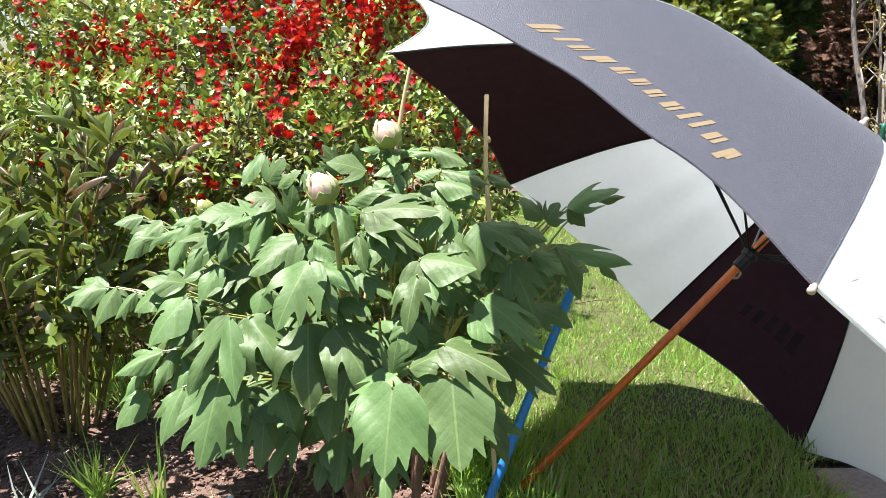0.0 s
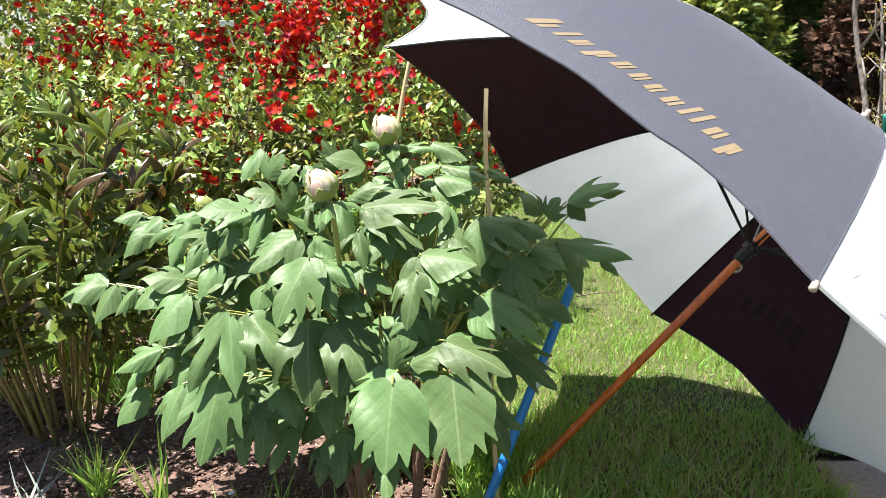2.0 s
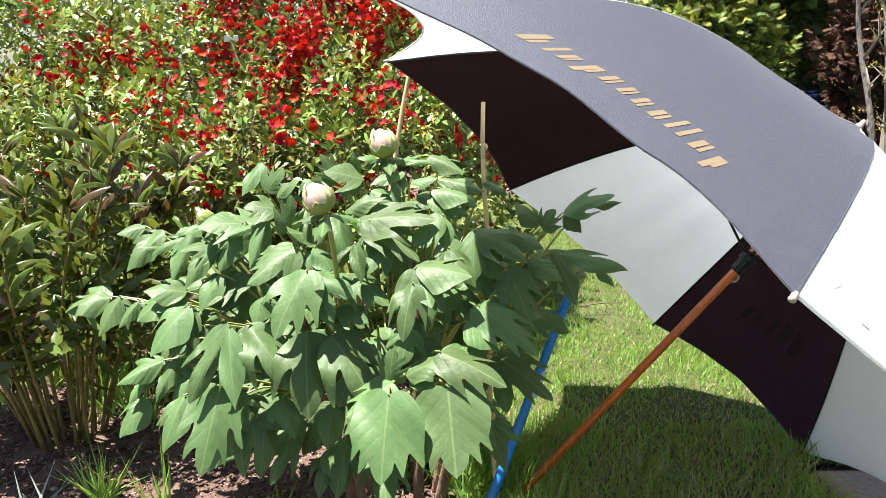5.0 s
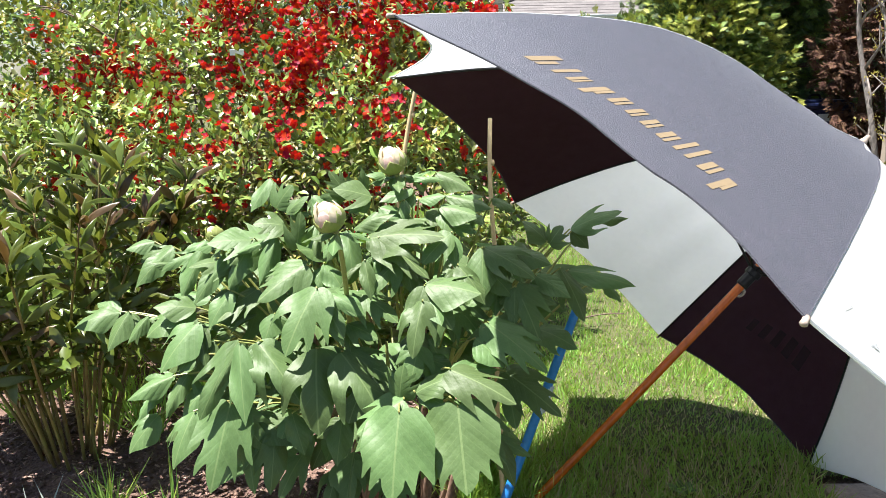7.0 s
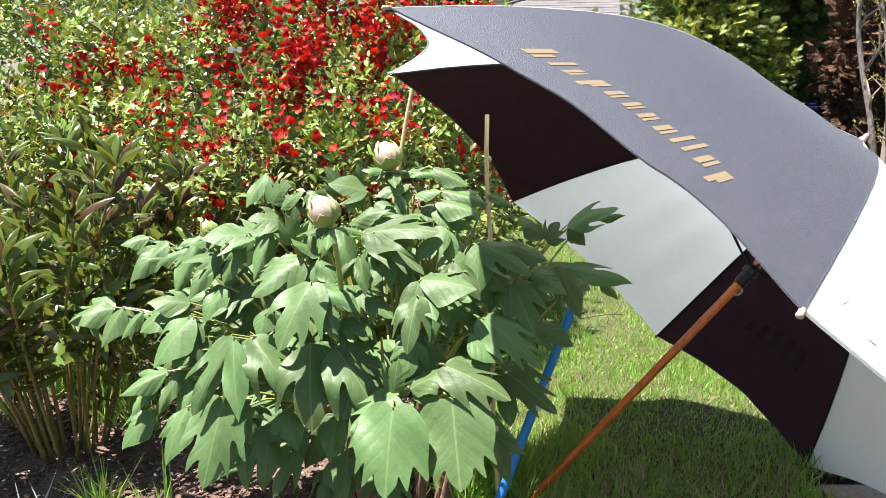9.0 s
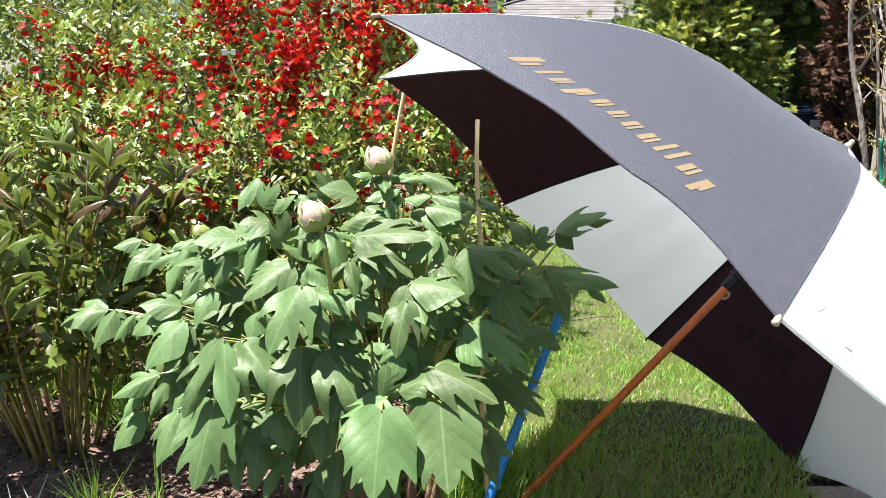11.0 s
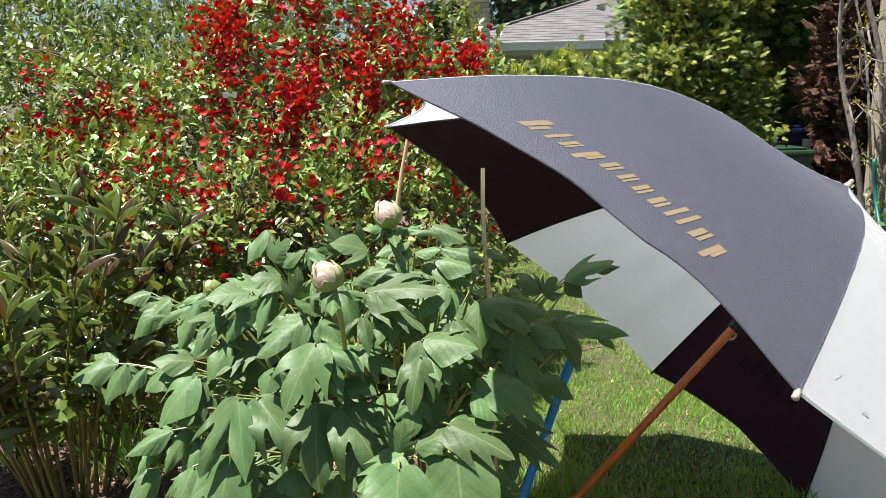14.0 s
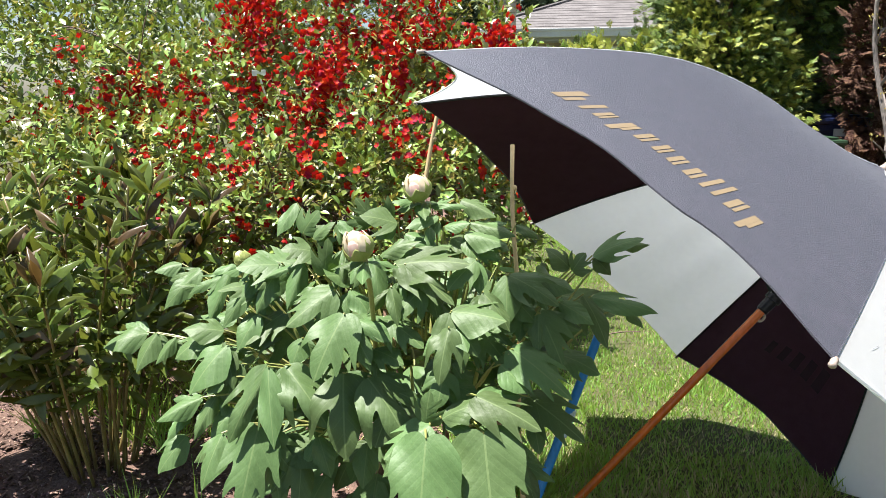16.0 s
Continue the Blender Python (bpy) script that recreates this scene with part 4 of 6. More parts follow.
# canes
for k in range(11):
    a = 2 * math.pi * k / 11
    foot_at = Vector((-0.10 + 0.09 * math.cos(a), 1.40 + 0.07 * math.sin(a), -0.01))
    top = Vector((-0.12 + (0.20 + 0.05 * (k % 3)) * math.cos(a + 0.2), 1.33 + 0.15 * math.sin(a + 0.2), 0.40 + 0.04 * (k % 4)))
    mid = foot_at.lerp(top, 0.45) + Vector((0, 0, 0.07))
    part("cane", tube_bm(curve_pts([foot_at, mid, top], 6), [0.011 - 0.0006 * q for q in range(13)], 8), M_WOODSTEM, peony, "brown woody cane", smooth=True)
    part("green_shoot", tube_bm(curve_pts([top, top + Vector((0.03 * math.cos(a), 0.0, 0.05)), top + Vector((0.05 * math.cos(a), 0.01, 0.10))], 4), [0.0048 - 0.0003 * q for q in range(9)], 7), M_PEONY_STEM, peony, smooth=True)


def bud(at, size, tilt, pink, pale=M_PETAL):
    """A fat closed bud of overlapping petals in a collar of sepals, on a green stalk."""
    m = Matrix.Translation(at) @ Euler((radians(tilt[0]), radians(tilt[1]), 0)).to_matrix().to_4x4()

    def girth(ph):
        return math.sin(math.pi * min(1.0, max(0.0, ph)) ** 0.74) ** 0.80

    def shell(a0, wide, reach, swell, point, flare, mat, name, label=""):
        """One overlapping scale of the bud, from its foot to a tip that may be pointed or ragged."""
        bm = bmesh.new()
        g = []
        for i in range(9):
            t = i / 8
            row = []
            for j in range(9):
                u = j / 8 - 0.5
                ph = 0.06 + reach * t * (1 - 0.16 * abs(2 * u) ** 2 * t)
                th = a0 + wide * u * (1 - t ** 1.6 * point)
                r = size * (swell * girth(ph) + flare * t ** 3 + 0.02 * math.cos(9 * u + a0 * 3) * t)
                row.append(bm.verts.new(m @ Vector((r * math.cos(th), r * math.sin(th), size * (2.45 * ph + 0.05 * math.sin(8 * u + a0) * t)))))
            g.append(row)
        for i in range(8):
            for j in range(8):
                bm.faces.new((g[i][j], g[i + 1][j], g[i + 1][j + 1], g[i][j + 1]))
        ob = part(name, bm, mat, peony_bud, label, smooth=True)
        mod = ob.modifiers.new("thickness", "SOLIDIFY")
        mod.thickness = 0.0009

    core = bmesh.new()
    rings = [(0.94 * girth(0.03 + 0.085 * k), 2.45 * (0.02 + 0.085 * k)) for k in range(11)]
    tube(core, [m @ Vector((0, 0, z * size)) for _, z in rings], [max(0.03, r) * size for r, _ in rings], 14)
    peony_bud = part("bud", core, M_PETAL, peony, "fat cream flower bud flushed pink", smooth=True)
    for k in range(6):
        shell(2 * math.pi * k / 6 + 0.3, 1.7, 0.72 + 0.07 * (k * 5 % 4), 1.0 + 0.035 * (k % 3), 0.45, (0.16, -0.06, 0.10)[k % 3], pink if k in (1, 4) else pale, "petal")
    for k in range(5):
        shell(2 * math.pi * k / 5 + 0.9, 2.0, 0.54 + 0.12 * (k * 2 % 3), 1.10, 0.94, 0.04, M_SEPAL, "sepal", "pale green pointed sepal")
    foot_at = m @ Vector((0, 0, 0))
    stalk = curve_pts([foot_at, foot_at + Vector((0.004, 0.03, -0.07)), foot_at + Vector((0.0, 0.10, -0.20))], 5)
    part("stalk", tube_bm(stalk, 0.0042, 8), M_PEONY_STEM, peony, smooth=True)
    # narrow bracts below the bud
    for k in range(3):
        a = 2.1 * k + 0.6
        p = foot_at + Vector((0, 0, -0.004))
        leaf(OVATE, p, p + Vector((0.062 * math.cos(a), 0.062 * math.sin(a) - 0.01, -0.012)), 0.024, petiole=False, sibling=False)


M_PETAL_PINK = material("pink_petal", (0.82, 0.66, 0.56), 0.55, var=0.1, scale=30, dark=(0.78, 0.50, 0.46), through_light=0.25)
bud((-0.168, 1.065, 0.727), 0.0222, (20, -22), M_PETAL_PINK)
bud((-0.088, 1.268, 0.786), 0.0230, (16, -20), M_PETAL_PINK)
bud((-0.430, 1.32, 0.655), 0.015, (10, -30), M_SEPAL, M_SEPAL)


# ---- stakes ----
def stake(name, label, foot_at, top, r, mat, nodes=(), category="stake"):
    ob = thing(name, label, category, at=foot_at)
    f, t = Vector(foot_at), Vector(top)
    n = 14
    bend = Vector((0.004, 0.003, 0)) if mat == M_BAMBOO else Vector()
    pts = [f.lerp(t, k / n) + bend * math.sin(k * 0.9) for k in range(n + 1)]
    part("cane" if mat == M_BAMBOO else "pole", tube_bm(pts, [r * (1 - 0.15 * k / n) for k in range(n + 1)], 10), mat, ob, smooth=True)
    for q in nodes:
        c = f.lerp(t, q)
        d = (t - f).normalized()
        part("node", tube_bm([c - d * 0.006, c - d * 0.001, c + d * 0.002, c + d * 0.006], [r, r * 1.32, r * 1.25, r], 10), mat, ob, smooth=True)
    return ob


stake("bamboo_stake", "thin tan bamboo cane stuck in the bed", (0.103, 1.239, -0.03), (0.085, 1.452, 0.868), 0.0052, M_BAMBOO, (0.10, 0.33, 0.56, 0.905))
stake("bamboo_stake", "thin weathered bamboo cane behind the peony", (-0.266, 1.589, -0.03), (-0.059, 1.747, 0.985), 0.0058, M_BAMBOO, (0.2, 0.45, 0.7, 0.88))
blue = stake("garden_stake", "blue painted metal stake with grey tape", (0.010, 1.135, -0.03), (0.236, 1.242, 0.556), 0.0095, M_BLUE)
f, t = Vector((0.010, 1.135, -0.03)), Vector((0.236, 1.242, 0.556))
part("tape", tube_bm([f.lerp(t, q) + Vector((0.003, 0.002, 0)) for q in (0.66, 0.68, 0.72, 0.74)], [0.0100, 0.0106, 0.0104, 0.0098], 10), M_TAPE, blue, "grey adhesive tape wound round")
stake("garden_pole", "pale straight pole standing behind the quince", (0.14, 4.0, -0.03), (0.228, 4.0, 1.385), 0.0115, M_LABEL, category="pole")


# ---- foliage helpers ----
def shell_points(blobs, n, rng, thick=5.0, front=None, floor=0.03):
    """Points near the skin of a union of ellipsoids, with uneven bumps so that the outline is ragged."""
    c = np.array([b[0] for b in blobs], float)
    r = np.array([b[1] for b in blobs], float)
    w = (r[:, 0] * r[:, 1] * r[:, 2]) ** (2 / 3)
    out, nor = [], []
    need = n
    while need > 0:
        k = rng.choice(len(blobs), size=n * 2, p=w / w.sum())
        u = rng.normal(0, 1, (n * 2, 3))
        u /= np.linalg.norm(u, axis=1, keepdims=True)
        lump = 1 + 0.10 * np.sin(u[:, 0] * 9 + k) + 0.10 * np.sin(u[:, 2] * 11 + 2 * k) + 0.07 * np.sin(u[:, 1] * 13)
        q = rng.random(n * 2) ** (1 / thick)
        p = c[k] + u * r[k] * (q * lump)[:, None]
        inside = np.zeros(len(p), bool)
        for i in range(len(blobs)):
            inside |= (((p - c[i]) / (r[i] * 0.72)) ** 2).sum(1) < 1
        ok = ~inside & (p[:, 2] > floor)
        if front is not None:
            ok &= (u[:, 1] < front) | (rng.random(n * 2) < 0.25)
        out.append(p[ok])
        nor.append(u[ok])
        need -= ok.sum()
    return np.concatenate(out)[:n], np.concatenate(nor)[:n]


def leaf_cloud(name, blobs, n, size, mat, parent, rng, thick=5.0, front=None, wide=1.0, label=""):
    p, u = shell_points(blobs, n, rng, thick, front)
    d = u * 0.7 + rng.normal(0, 0.6, (n, 3)) + np.array([0, 0, 0.1])
    up = u * 0.6 + np.array([0.1, -0.2, 0.9]) + rng.normal(0, 0.45, (n, 3))
    s = rng.uniform(size[0], size[1], n)
    ob = scatter_mesh(name, LEAF_V, LEAF_F, frames_from(d, up, np.stack([s * wide, s, s], 1)), p, mat)
    return stuff(ob, parent, label)


def sprig_cloud(name, blobs, n, per, reach, size, mat, parent, rng, thick=3.0, front=None, wide=1.0, label=""):
    """Leaves set round short twigs, so that they stand in tufts with gaps between."""
    p, u = shell_points(blobs, n, rng, thick, front)
    ax = u * 0.7 + rng.normal(0, 0.5, (n, 3)) + np.array([0, -0.1, 0.35])
    ax /= np.linalg.norm(ax, axis=1, keepdims=True)
    p, ax = np.repeat(p, per, 0), np.repeat(ax, per, 0)
    t = np.tile(np.linspace(0, 1, per), n)[:, None]
    rad = rng.normal(0, 1, p.shape)
    rad -= (rad * ax).sum(1, keepdims=True) * ax
    rad /= np.linalg.norm(rad, axis=1, keepdims=True)
    d = rad * (1.1 - 0.6 * t) + ax * (0.35 + 0.7 * t)
    s = rng.uniform(size[0], size[1], len(p)) * (1.05 - 0.3 * t[:, 0])
    up = ax * 0.8 + np.array([0, 0, 0.6]) + rng.normal(0, 0.25, p.shape)
    ob = scatter_mesh(name, LEAF_V, LEAF_F, frames_from(d, up, np.stack([s * wide, s, s], 1)), p + ax * t * reach * rng.uniform(0.7, 1.2, (len(p), 1)), mat)
    return stuff(ob, parent, label)


def branch_web(parent, foot_at, blobs, n, rng, r0, mat, name="branch"):
    """Arching limbs from the foot out to the skin of the crown, each forked near its end."""
    for k in range(n):
        c, r = blobs[k % len(blobs)]
        u = rng.normal(0, 1, 3)
        u[2] = abs(u[2]) * 0.8 + 0.25
        u /= np.linalg.norm(u)
        end = Vector(c) + Vector(u * np.array(r) * 0.97)
        st = Vector(foot_at) + Vector((rng.normal(0, 0.10), rng.normal(0, 0.07), 0))
        mid = st.lerp(end, 0.5) + Vector((0, 0, 0.18 * (end - st).length)) + Vector(rng.normal(0, 0.06, 3))
        pts = curve_pts([st, mid, end], 6)
        bm = tube_bm(pts, [r0 * (1 - 0.075 * q) for q in range(len(pts))], 6)
        for q in (5, 8, 10):
            side = pts[q] + Vector(rng.normal(0, 0.14, 3)) + Vector((0, 0, 0.06))
            tube(bm, [pts[q], pts[q].lerp(side, 0.5) + Vector((0, 0, 0.015)), side], [r0 * 0.35, r0 * 0.25, r0 * 0.1], 5)
        part(name, bm, mat, parent)


# ---- flowering quince behind the peony ----
quince = thing("flowering_quince", "flowering quince bush covered in red blossom and fresh leaves", "shrub", at=(-0.7, 3.0, 0))
rq = np.random.default_rng(21)
QB = [((-1.05, 3.05, 0.62), (0.85, 0.58, 0.62)), ((-0.28, 2.80, 0.55), (0.52, 0.45, 0.64)), ((-1.75, 3.10, 0.58), (0.70, 0.6, 0.78)),
      ((-0.14, 2.42, 0.40), (0.32, 0.30, 0.44)), ((-0.52, 2.36, 0.42), (0.52, 0.32, 0.42)), ((-1.15, 2.42, 0.42), (0.6, 0.33, 0.46)), ((-0.54, 3.1, 0.95), (0.48, 0.42, 0.62)), ((0.06, 2.66, 0.36), (0.20, 0.24, 0.40)),
      ((0.08, 3.10, 1.06), (0.17, 0.20, 0.28))]
sprig_cloud("leaves", QB, 2900, 9, 0.10, (0.026, 0.052), M_QUINCE, quince, rq, thick=2.6, front=0.35, wide=1.15, label="small glossy green leaves")
sprig_cloud("young_leaves", QB, 1100, 7, 0.06, (0.018, 0.034), M_QUINCE_Y, quince, rq, thick=6.0, front=0.35, label="bronze-yellow young leaves")
sprig_cloud("inner_leaves", [(c, (r[0] * 0.74, r[1] * 0.74, r[2] * 0.80)) for c, r in QB], 1300, 9, 0.12, (0.03, 0.05), M_QUINCE, quince, rq, wide=1.2)
branch_web(quince, (-0.7, 3.0, 0), QB, 34, rq, 0.011, M_TWIG)
# blossom: cupped five-petal flowers in clusters along the branches
PETAL_V = [(0, 0, 0), (0.42, 0.45, 0.16), (0, 0.55, 0.10), (-0.42, 0.45, 0.16), (0.32, 0.9, 0.42), (0, 1.0, 0.38), (-0.32, 0.9, 0.42)]
PETAL_F = [(0, 1, 2), (0, 2, 3), (2, 1, 4, 5), (2, 5, 6, 3)]
FLOWER_V, FLOWER_F = [], []
for k in range(5):
    ca, sa = math.cos(2 * math.pi * k / 5), math.sin(2 * math.pi * k / 5)
    b0 = len(FLOWER_V)
    FLOWER_V += [(x * ca - y * sa, z, x * sa + y * ca) for x, y, z in PETAL_V]
    FLOWER_F += [tuple(b0 + q for q in f_) for f_ in PETAL_F]
FB = [((-0.52, 2.98, 1.26), (0.40, 0.34, 0.28)), ((-0.60, 2.80, 1.06), (0.34, 0.26, 0.22)), ((-0.30, 2.80, 1.02), (0.26, 0.22, 0.18)), ((0.06, 2.86, 1.17), (0.12, 0.12, 0.14)), ((-0.95, 2.80, 1.02), (0.30, 0.24, 0.18))]
cp_, cu = shell_points(FB, 84, rq, 2.0, 0.2)
cp2, cu2 = shell_points([((-0.50, 2.48, 0.84), (0.36, 0.18, 0.20)), ((-0.66, 2.22, 0.66), (0.26, 0.14, 0.24)), ((-0.40, 2.30, 0.70), (0.34, 0.16, 0.22)), ((-1.4, 2.85, 0.85), (0.30, 0.28, 0.28)), ((-0.10, 2.45, 0.72), (0.40, 0.20, 0.30)), ((-1.05, 2.40, 0.66), (0.24, 0.20, 0.20)), ((-0.72, 2.36, 0.78), (0.26, 0.16, 0.24)), ((-0.82, 2.15, 0.62), (0.13, 0.10, 0.16)), ((-0.80, 2.12, 0.50), (0.12, 0.10, 0.14))], 82, rq, 2.6, 0.1)
cp_, cu = np.concatenate([cp_, cp2]), np.concatenate([cu, cu2])
pos, dirs = [], []
for p, u, m_ in zip(cp_, cu, [32] * 84 + [13] * 82):
    k = int(m_ * rq.uniform(0.4, 1.5))
    pos.append(p + rq.normal(0, 1, (k, 3)) * np.array([0.036, 0.034, 0.036]))
    dirs.append(u + rq.normal(0, 0.7, (k, 3)))
pos, dirs = np.concatenate(pos), np.concatenate(dirs)
stuff(scatter_mesh("blossom", FLOWER_V, FLOWER_F, frames_from(dirs, rq.normal(0, 1, dirs.shape), rq.uniform(0.010, 0.0165, len(pos))), pos, M_RED), quince, "scarlet cup-shaped blossom in clusters")

# a white plant tag on a wire leg hanging in the quince
tag = thing("plant_tag", "white plastic plant tag on a wire leg", "plant tag", at=(-0.715, 2.53, 0.97))
part("plate", box_bm((-0.738, 2.528, 1.032), (-0.690, 2.533, 1.052), 0.001), M_WHITE, tag)
part("leg", tube_bm([(-0.712, 2.531, 1.034), (-0.706, 2.537, 0.995), (-0.698, 2.55, 0.955)], 0.0040, 6), M_WHITE, tag)

# taller growth behind and to the side of the quince
back = thing("background_shrub", "tall loose green shrub behind the quince", "shrub", at=(-2.6, 5.0, 0))
rb = np.random.default_rng(5)
BB = [((-2.9, 4.6, 0.9), (0.9, 0.8, 1.15)), ((-1.7, 5.4, 0.9), (0.9, 0.7, 0.95)), ((-3.6, 3.9, 0.7), (0.9, 0.8, 0.9)), ((-2.2, 3.9, 0.9), (0.8, 0.5, 0.9)), ((-1.3, 3.95, 0.7), (0.8, 0.4, 0.72)), ((-3.6, 5.6, 1.1), (1.6, 0.6, 1.25))]
leaf_cloud("leaves", BB, 30000, (0.035, 0.07), M_DARKLEAF, back, rb, front=0.4, label="green leaves")
branch_web(back, (-2.6, 5.0, 0), BB, 14, rb, 0.014, M_TWIG)

# ---- herbaceous clump at the bed's edge ----
LANCE = [(0, 0), (0.16, 0.08), (0.36, 0.25), (0.48, 0.42), (0.46, 0.58), (0.32, 0.76), (0.15, 0.91), (0, 1)]
LILY = [leaf_mesh("lance_leaf", LANCE, 0.30, 0.40, 0.08, M_LILY, 1), leaf_mesh("lance_leaf", LANCE, 0.45, 0.62, 0.12, M_LILY, 2),
        leaf_mesh("lance_leaf", LANCE, 0.35, 0.52, 0.10, M_LILY_RED, 3), leaf_mesh("lance_leaf", LANCE, 0.25, 0.75, 0.12, M_LILY, 4)]
clump = thing("herbaceous_peony", "clump of herbaceous peony with dark glossy leaves on reddish stems", "plant", at=(-1.05, 1.75, 0))
lr = random.Random(31)
made = 0
more = []
for k in range(36):
    a = lr.uniform(0, 2 * math.pi)
    rad = math.sqrt(lr.random())
    foot_at = Vector((-1.00 + 0.11 * rad * math.cos(a), 1.72 + 0.09 * rad * math.sin(a), -0.01))
    spread = Vector((math.cos(a) * rad * (0.29 if math.cos(a) > 0 else 0.47), math.sin(a) * rad * 0.30, 0))
    high = lr.uniform(0.58, 0.86) - 0.10 * rad
    top = foot_at + spread + Vector((0, 0, high))
    pts = curve_pts([foot_at, foot_at + spread * 0.35 + Vector((lr.uniform(-0.03, 0.03), lr.uniform(-0.03, 0.03), high * 0.5)), top], 6)
    part("stem", tube_bm(pts, [0.0046 - 0.00018 * q for q in range(13)], 7), M_LILY_STEM, clump, smooth=True)
    more.extend((pts[q], q / 12) for q in (5, 6, 7, 7, 8, 9, 9, 10, 10, 11, 11, 12, 12, 12, 12))
    for j in range(8):
        if made >= 330:
            break
        q = 6 + j if j < 6 else 12
        p = pts[min(q, 12)]
        b = lr.uniform(0, 2 * math.pi)
        rise = lr.uniform(-0.15, 0.35) + (0.7 if j >= 6 else 0)
        d = Vector((math.cos(b), math.sin(b), rise)).normalized()
        ln = lr.uniform(0.065, 0.115)
        me = LILY[2] if (j >= 6 and lr.random() < 0.35) else LILY[lr.choice((0, 1, 3))]
        pose_ = leaf_pose(p, p + d * ln, ln * lr.uniform(0.22, 0.30), Vector((lr.uniform(-0.3, 0.3), -0.2, 1)))
        ob = shared("leaf", me, clump, clump.matrix_world.inverted() @ pose_)
        ob.matrix_parent_inverse = Matrix()
        made += 1
lc = np.random.default_rng(8)
# the rest of the narrow leaves, closer and steeper towards the stem tips
LANCE_V = [tuple(v.co) for v in LILY[1].vertices]
LANCE_F = [tuple(f_.vertices) for f_ in LILY[1].polygons]
more = more * 2
seat = np.array([list(p) for p, _ in more])
late = np.array([q for _, q in more], float)[:, None]
ang = lc.uniform(0, 2 * math.pi, len(seat))[:, None]
d = np.concatenate([np.cos(ang), np.sin(ang), np.zeros_like(ang)], 1) * (1.15 - 0.6 * late) + np.array([0, 0, 1]) * (0.15 + 0.75 * late + lc.normal(0, 0.15, late.shape))
size = lc.uniform(0.045, 0.095, len(seat))
fr = frames_from(d, np.array([0, -0.15, 1.0]) + lc.normal(0, 0.25, d.shape), np.stack([size * 0.25, size, size * 0.75], 1))
red = (late[:, 0] > 0.45) & (lc.random(len(seat)) < 0.18)
stuff(scatter_mesh("foliage", LANCE_V, LANCE_F, fr[~red], seat[~red], M_LILY, smooth=True), clump, "narrow olive-green leaves")
stuff(scatter_mesh("young_foliage", LANCE_V, LANCE_F, fr[red], seat[red], M_LILY_RED, smooth=True), clump, "bronze young leaves")
leaf_cloud("inner_leaves", [((-1.02, 1.80, 0.40), (0.40, 0.34, 0.20))], 460, (0.045, 0.09), M_LILY, clump, lc, thick=2.0, wide=0.8, label="dark inner leaves")


# ---- neighbour's bungalow ----
house = thing("bungalow", "neighbouring bungalow with grey shingle hip roof and brick chimney", "house", at=(3.5, 15.0, 0))
HX0, HX1, HY0, HY1, EAVE = 0.05, 9.5, 12.9, 20.0, 1.92
bm = bmesh.new()
box(bm, (HX0 + 0.5, HY0 + 0.5, 0), (HX1 - 0.5, HY1 - 0.5, EAVE - 0.15))
part("wall", bm, M_BRICK, house, "buff brick wall")
part("soffit", box_bm((HX0, HY0, EAVE - 0.18), (HX1, HY1, EAVE - 0.10)), M_SOFFIT, house, "grey soffit")
part("gutter", box_bm((HX0 - 0.05, HY0 - 0.12, EAVE - 0.12), (HX1 + 0.05, HY0, EAVE + 0.0), 0.02), M_GUTTER, house, "white metal gutter")
part("fascia", box_bm((HX0 - 0.02, HY0 - 0.14, EAVE - 0.02), (HX1 + 0.02, HY0 - 0.10, EAVE + 0.025), 0.008), M_WHITE, house)
part("window", box_bm((1.6, HY0 + 0.44, 0.7), (2.9, HY0 + 0.52, EAVE - 0.25), 0.01), M_WHITE, house, "white window frame")
# hip roof in courses of shingles
ridge_z, ridge_in = EAVE + 1.28, 3.9
ry_ = HY0 - 0.05 + ridge_in - 0.3
apex0, apex1 = (HX0 + ridge_in, ry_, ridge_z), (HX1 - ridge_in, ry_, ridge_z)
bm = bmesh.new()
cv = [bm.verts.new(p) for p in ((HX0, HY0 - 0.05, EAVE), (HX1, HY0 - 0.05, EAVE), (HX1, HY1, EAVE), (HX0, HY1, EAVE), apex0, apex1)]
for f_ in ((0, 1, 5, 4), (1, 2, 5), (2, 3, 4, 5), (3, 0, 4), (3, 2, 1, 0)):
    bm.faces.new([cv[q] for q in f_])
roof = part("roof", bm, M_SHINGLE, house, "grey asphalt shingle roof")
bm = bmesh.new()
courses = 22
for k in range(courses):
    t0, t1 = k / courses, (k + 1) / courses
    for sgn in (0,):
        ya, yb = HY0 - 0.05 + (ridge_in - 0.3) * t0, HY0 - 0.05 + (ridge_in - 0.3) * t1
        xa0, xb0 = HX0 + ridge_in * t0, HX0 + ridge_in * t1
        za, zb = EAVE + (ridge_z - EAVE) * t0, EAVE + (ridge_z - EAVE) * t1
        xa1, xb1 = HX1 - ridge_in * t0, HX1 - ridge_in * t1
        nsh = 46
        for q in range(nsh):
            u0, u1 = (q + 0.5 * (k % 2)) / nsh, (q + 1 + 0.5 * (k % 2)) / nsh
            u1 = min(u1, 1.0)
            if u0 >= 1:
                continue
            vs = [bm.verts.new((xa0 + (xa1 - xa0) * u0, ya, za + 0.016)), bm.verts.new((xa0 + (xa1 - xa0) * u1, ya, za + 0.016)),
                  bm.verts.new((xb0 + (xb1 - xb0) * u1, yb, zb + 0.010)), bm.verts.new((xb0 + (xb1 - xb0) * u0, yb, zb + 0.010))]
            bm.faces.new(vs)
ob = mesh_object("shingle_cover", bm, M_SHINGLE)
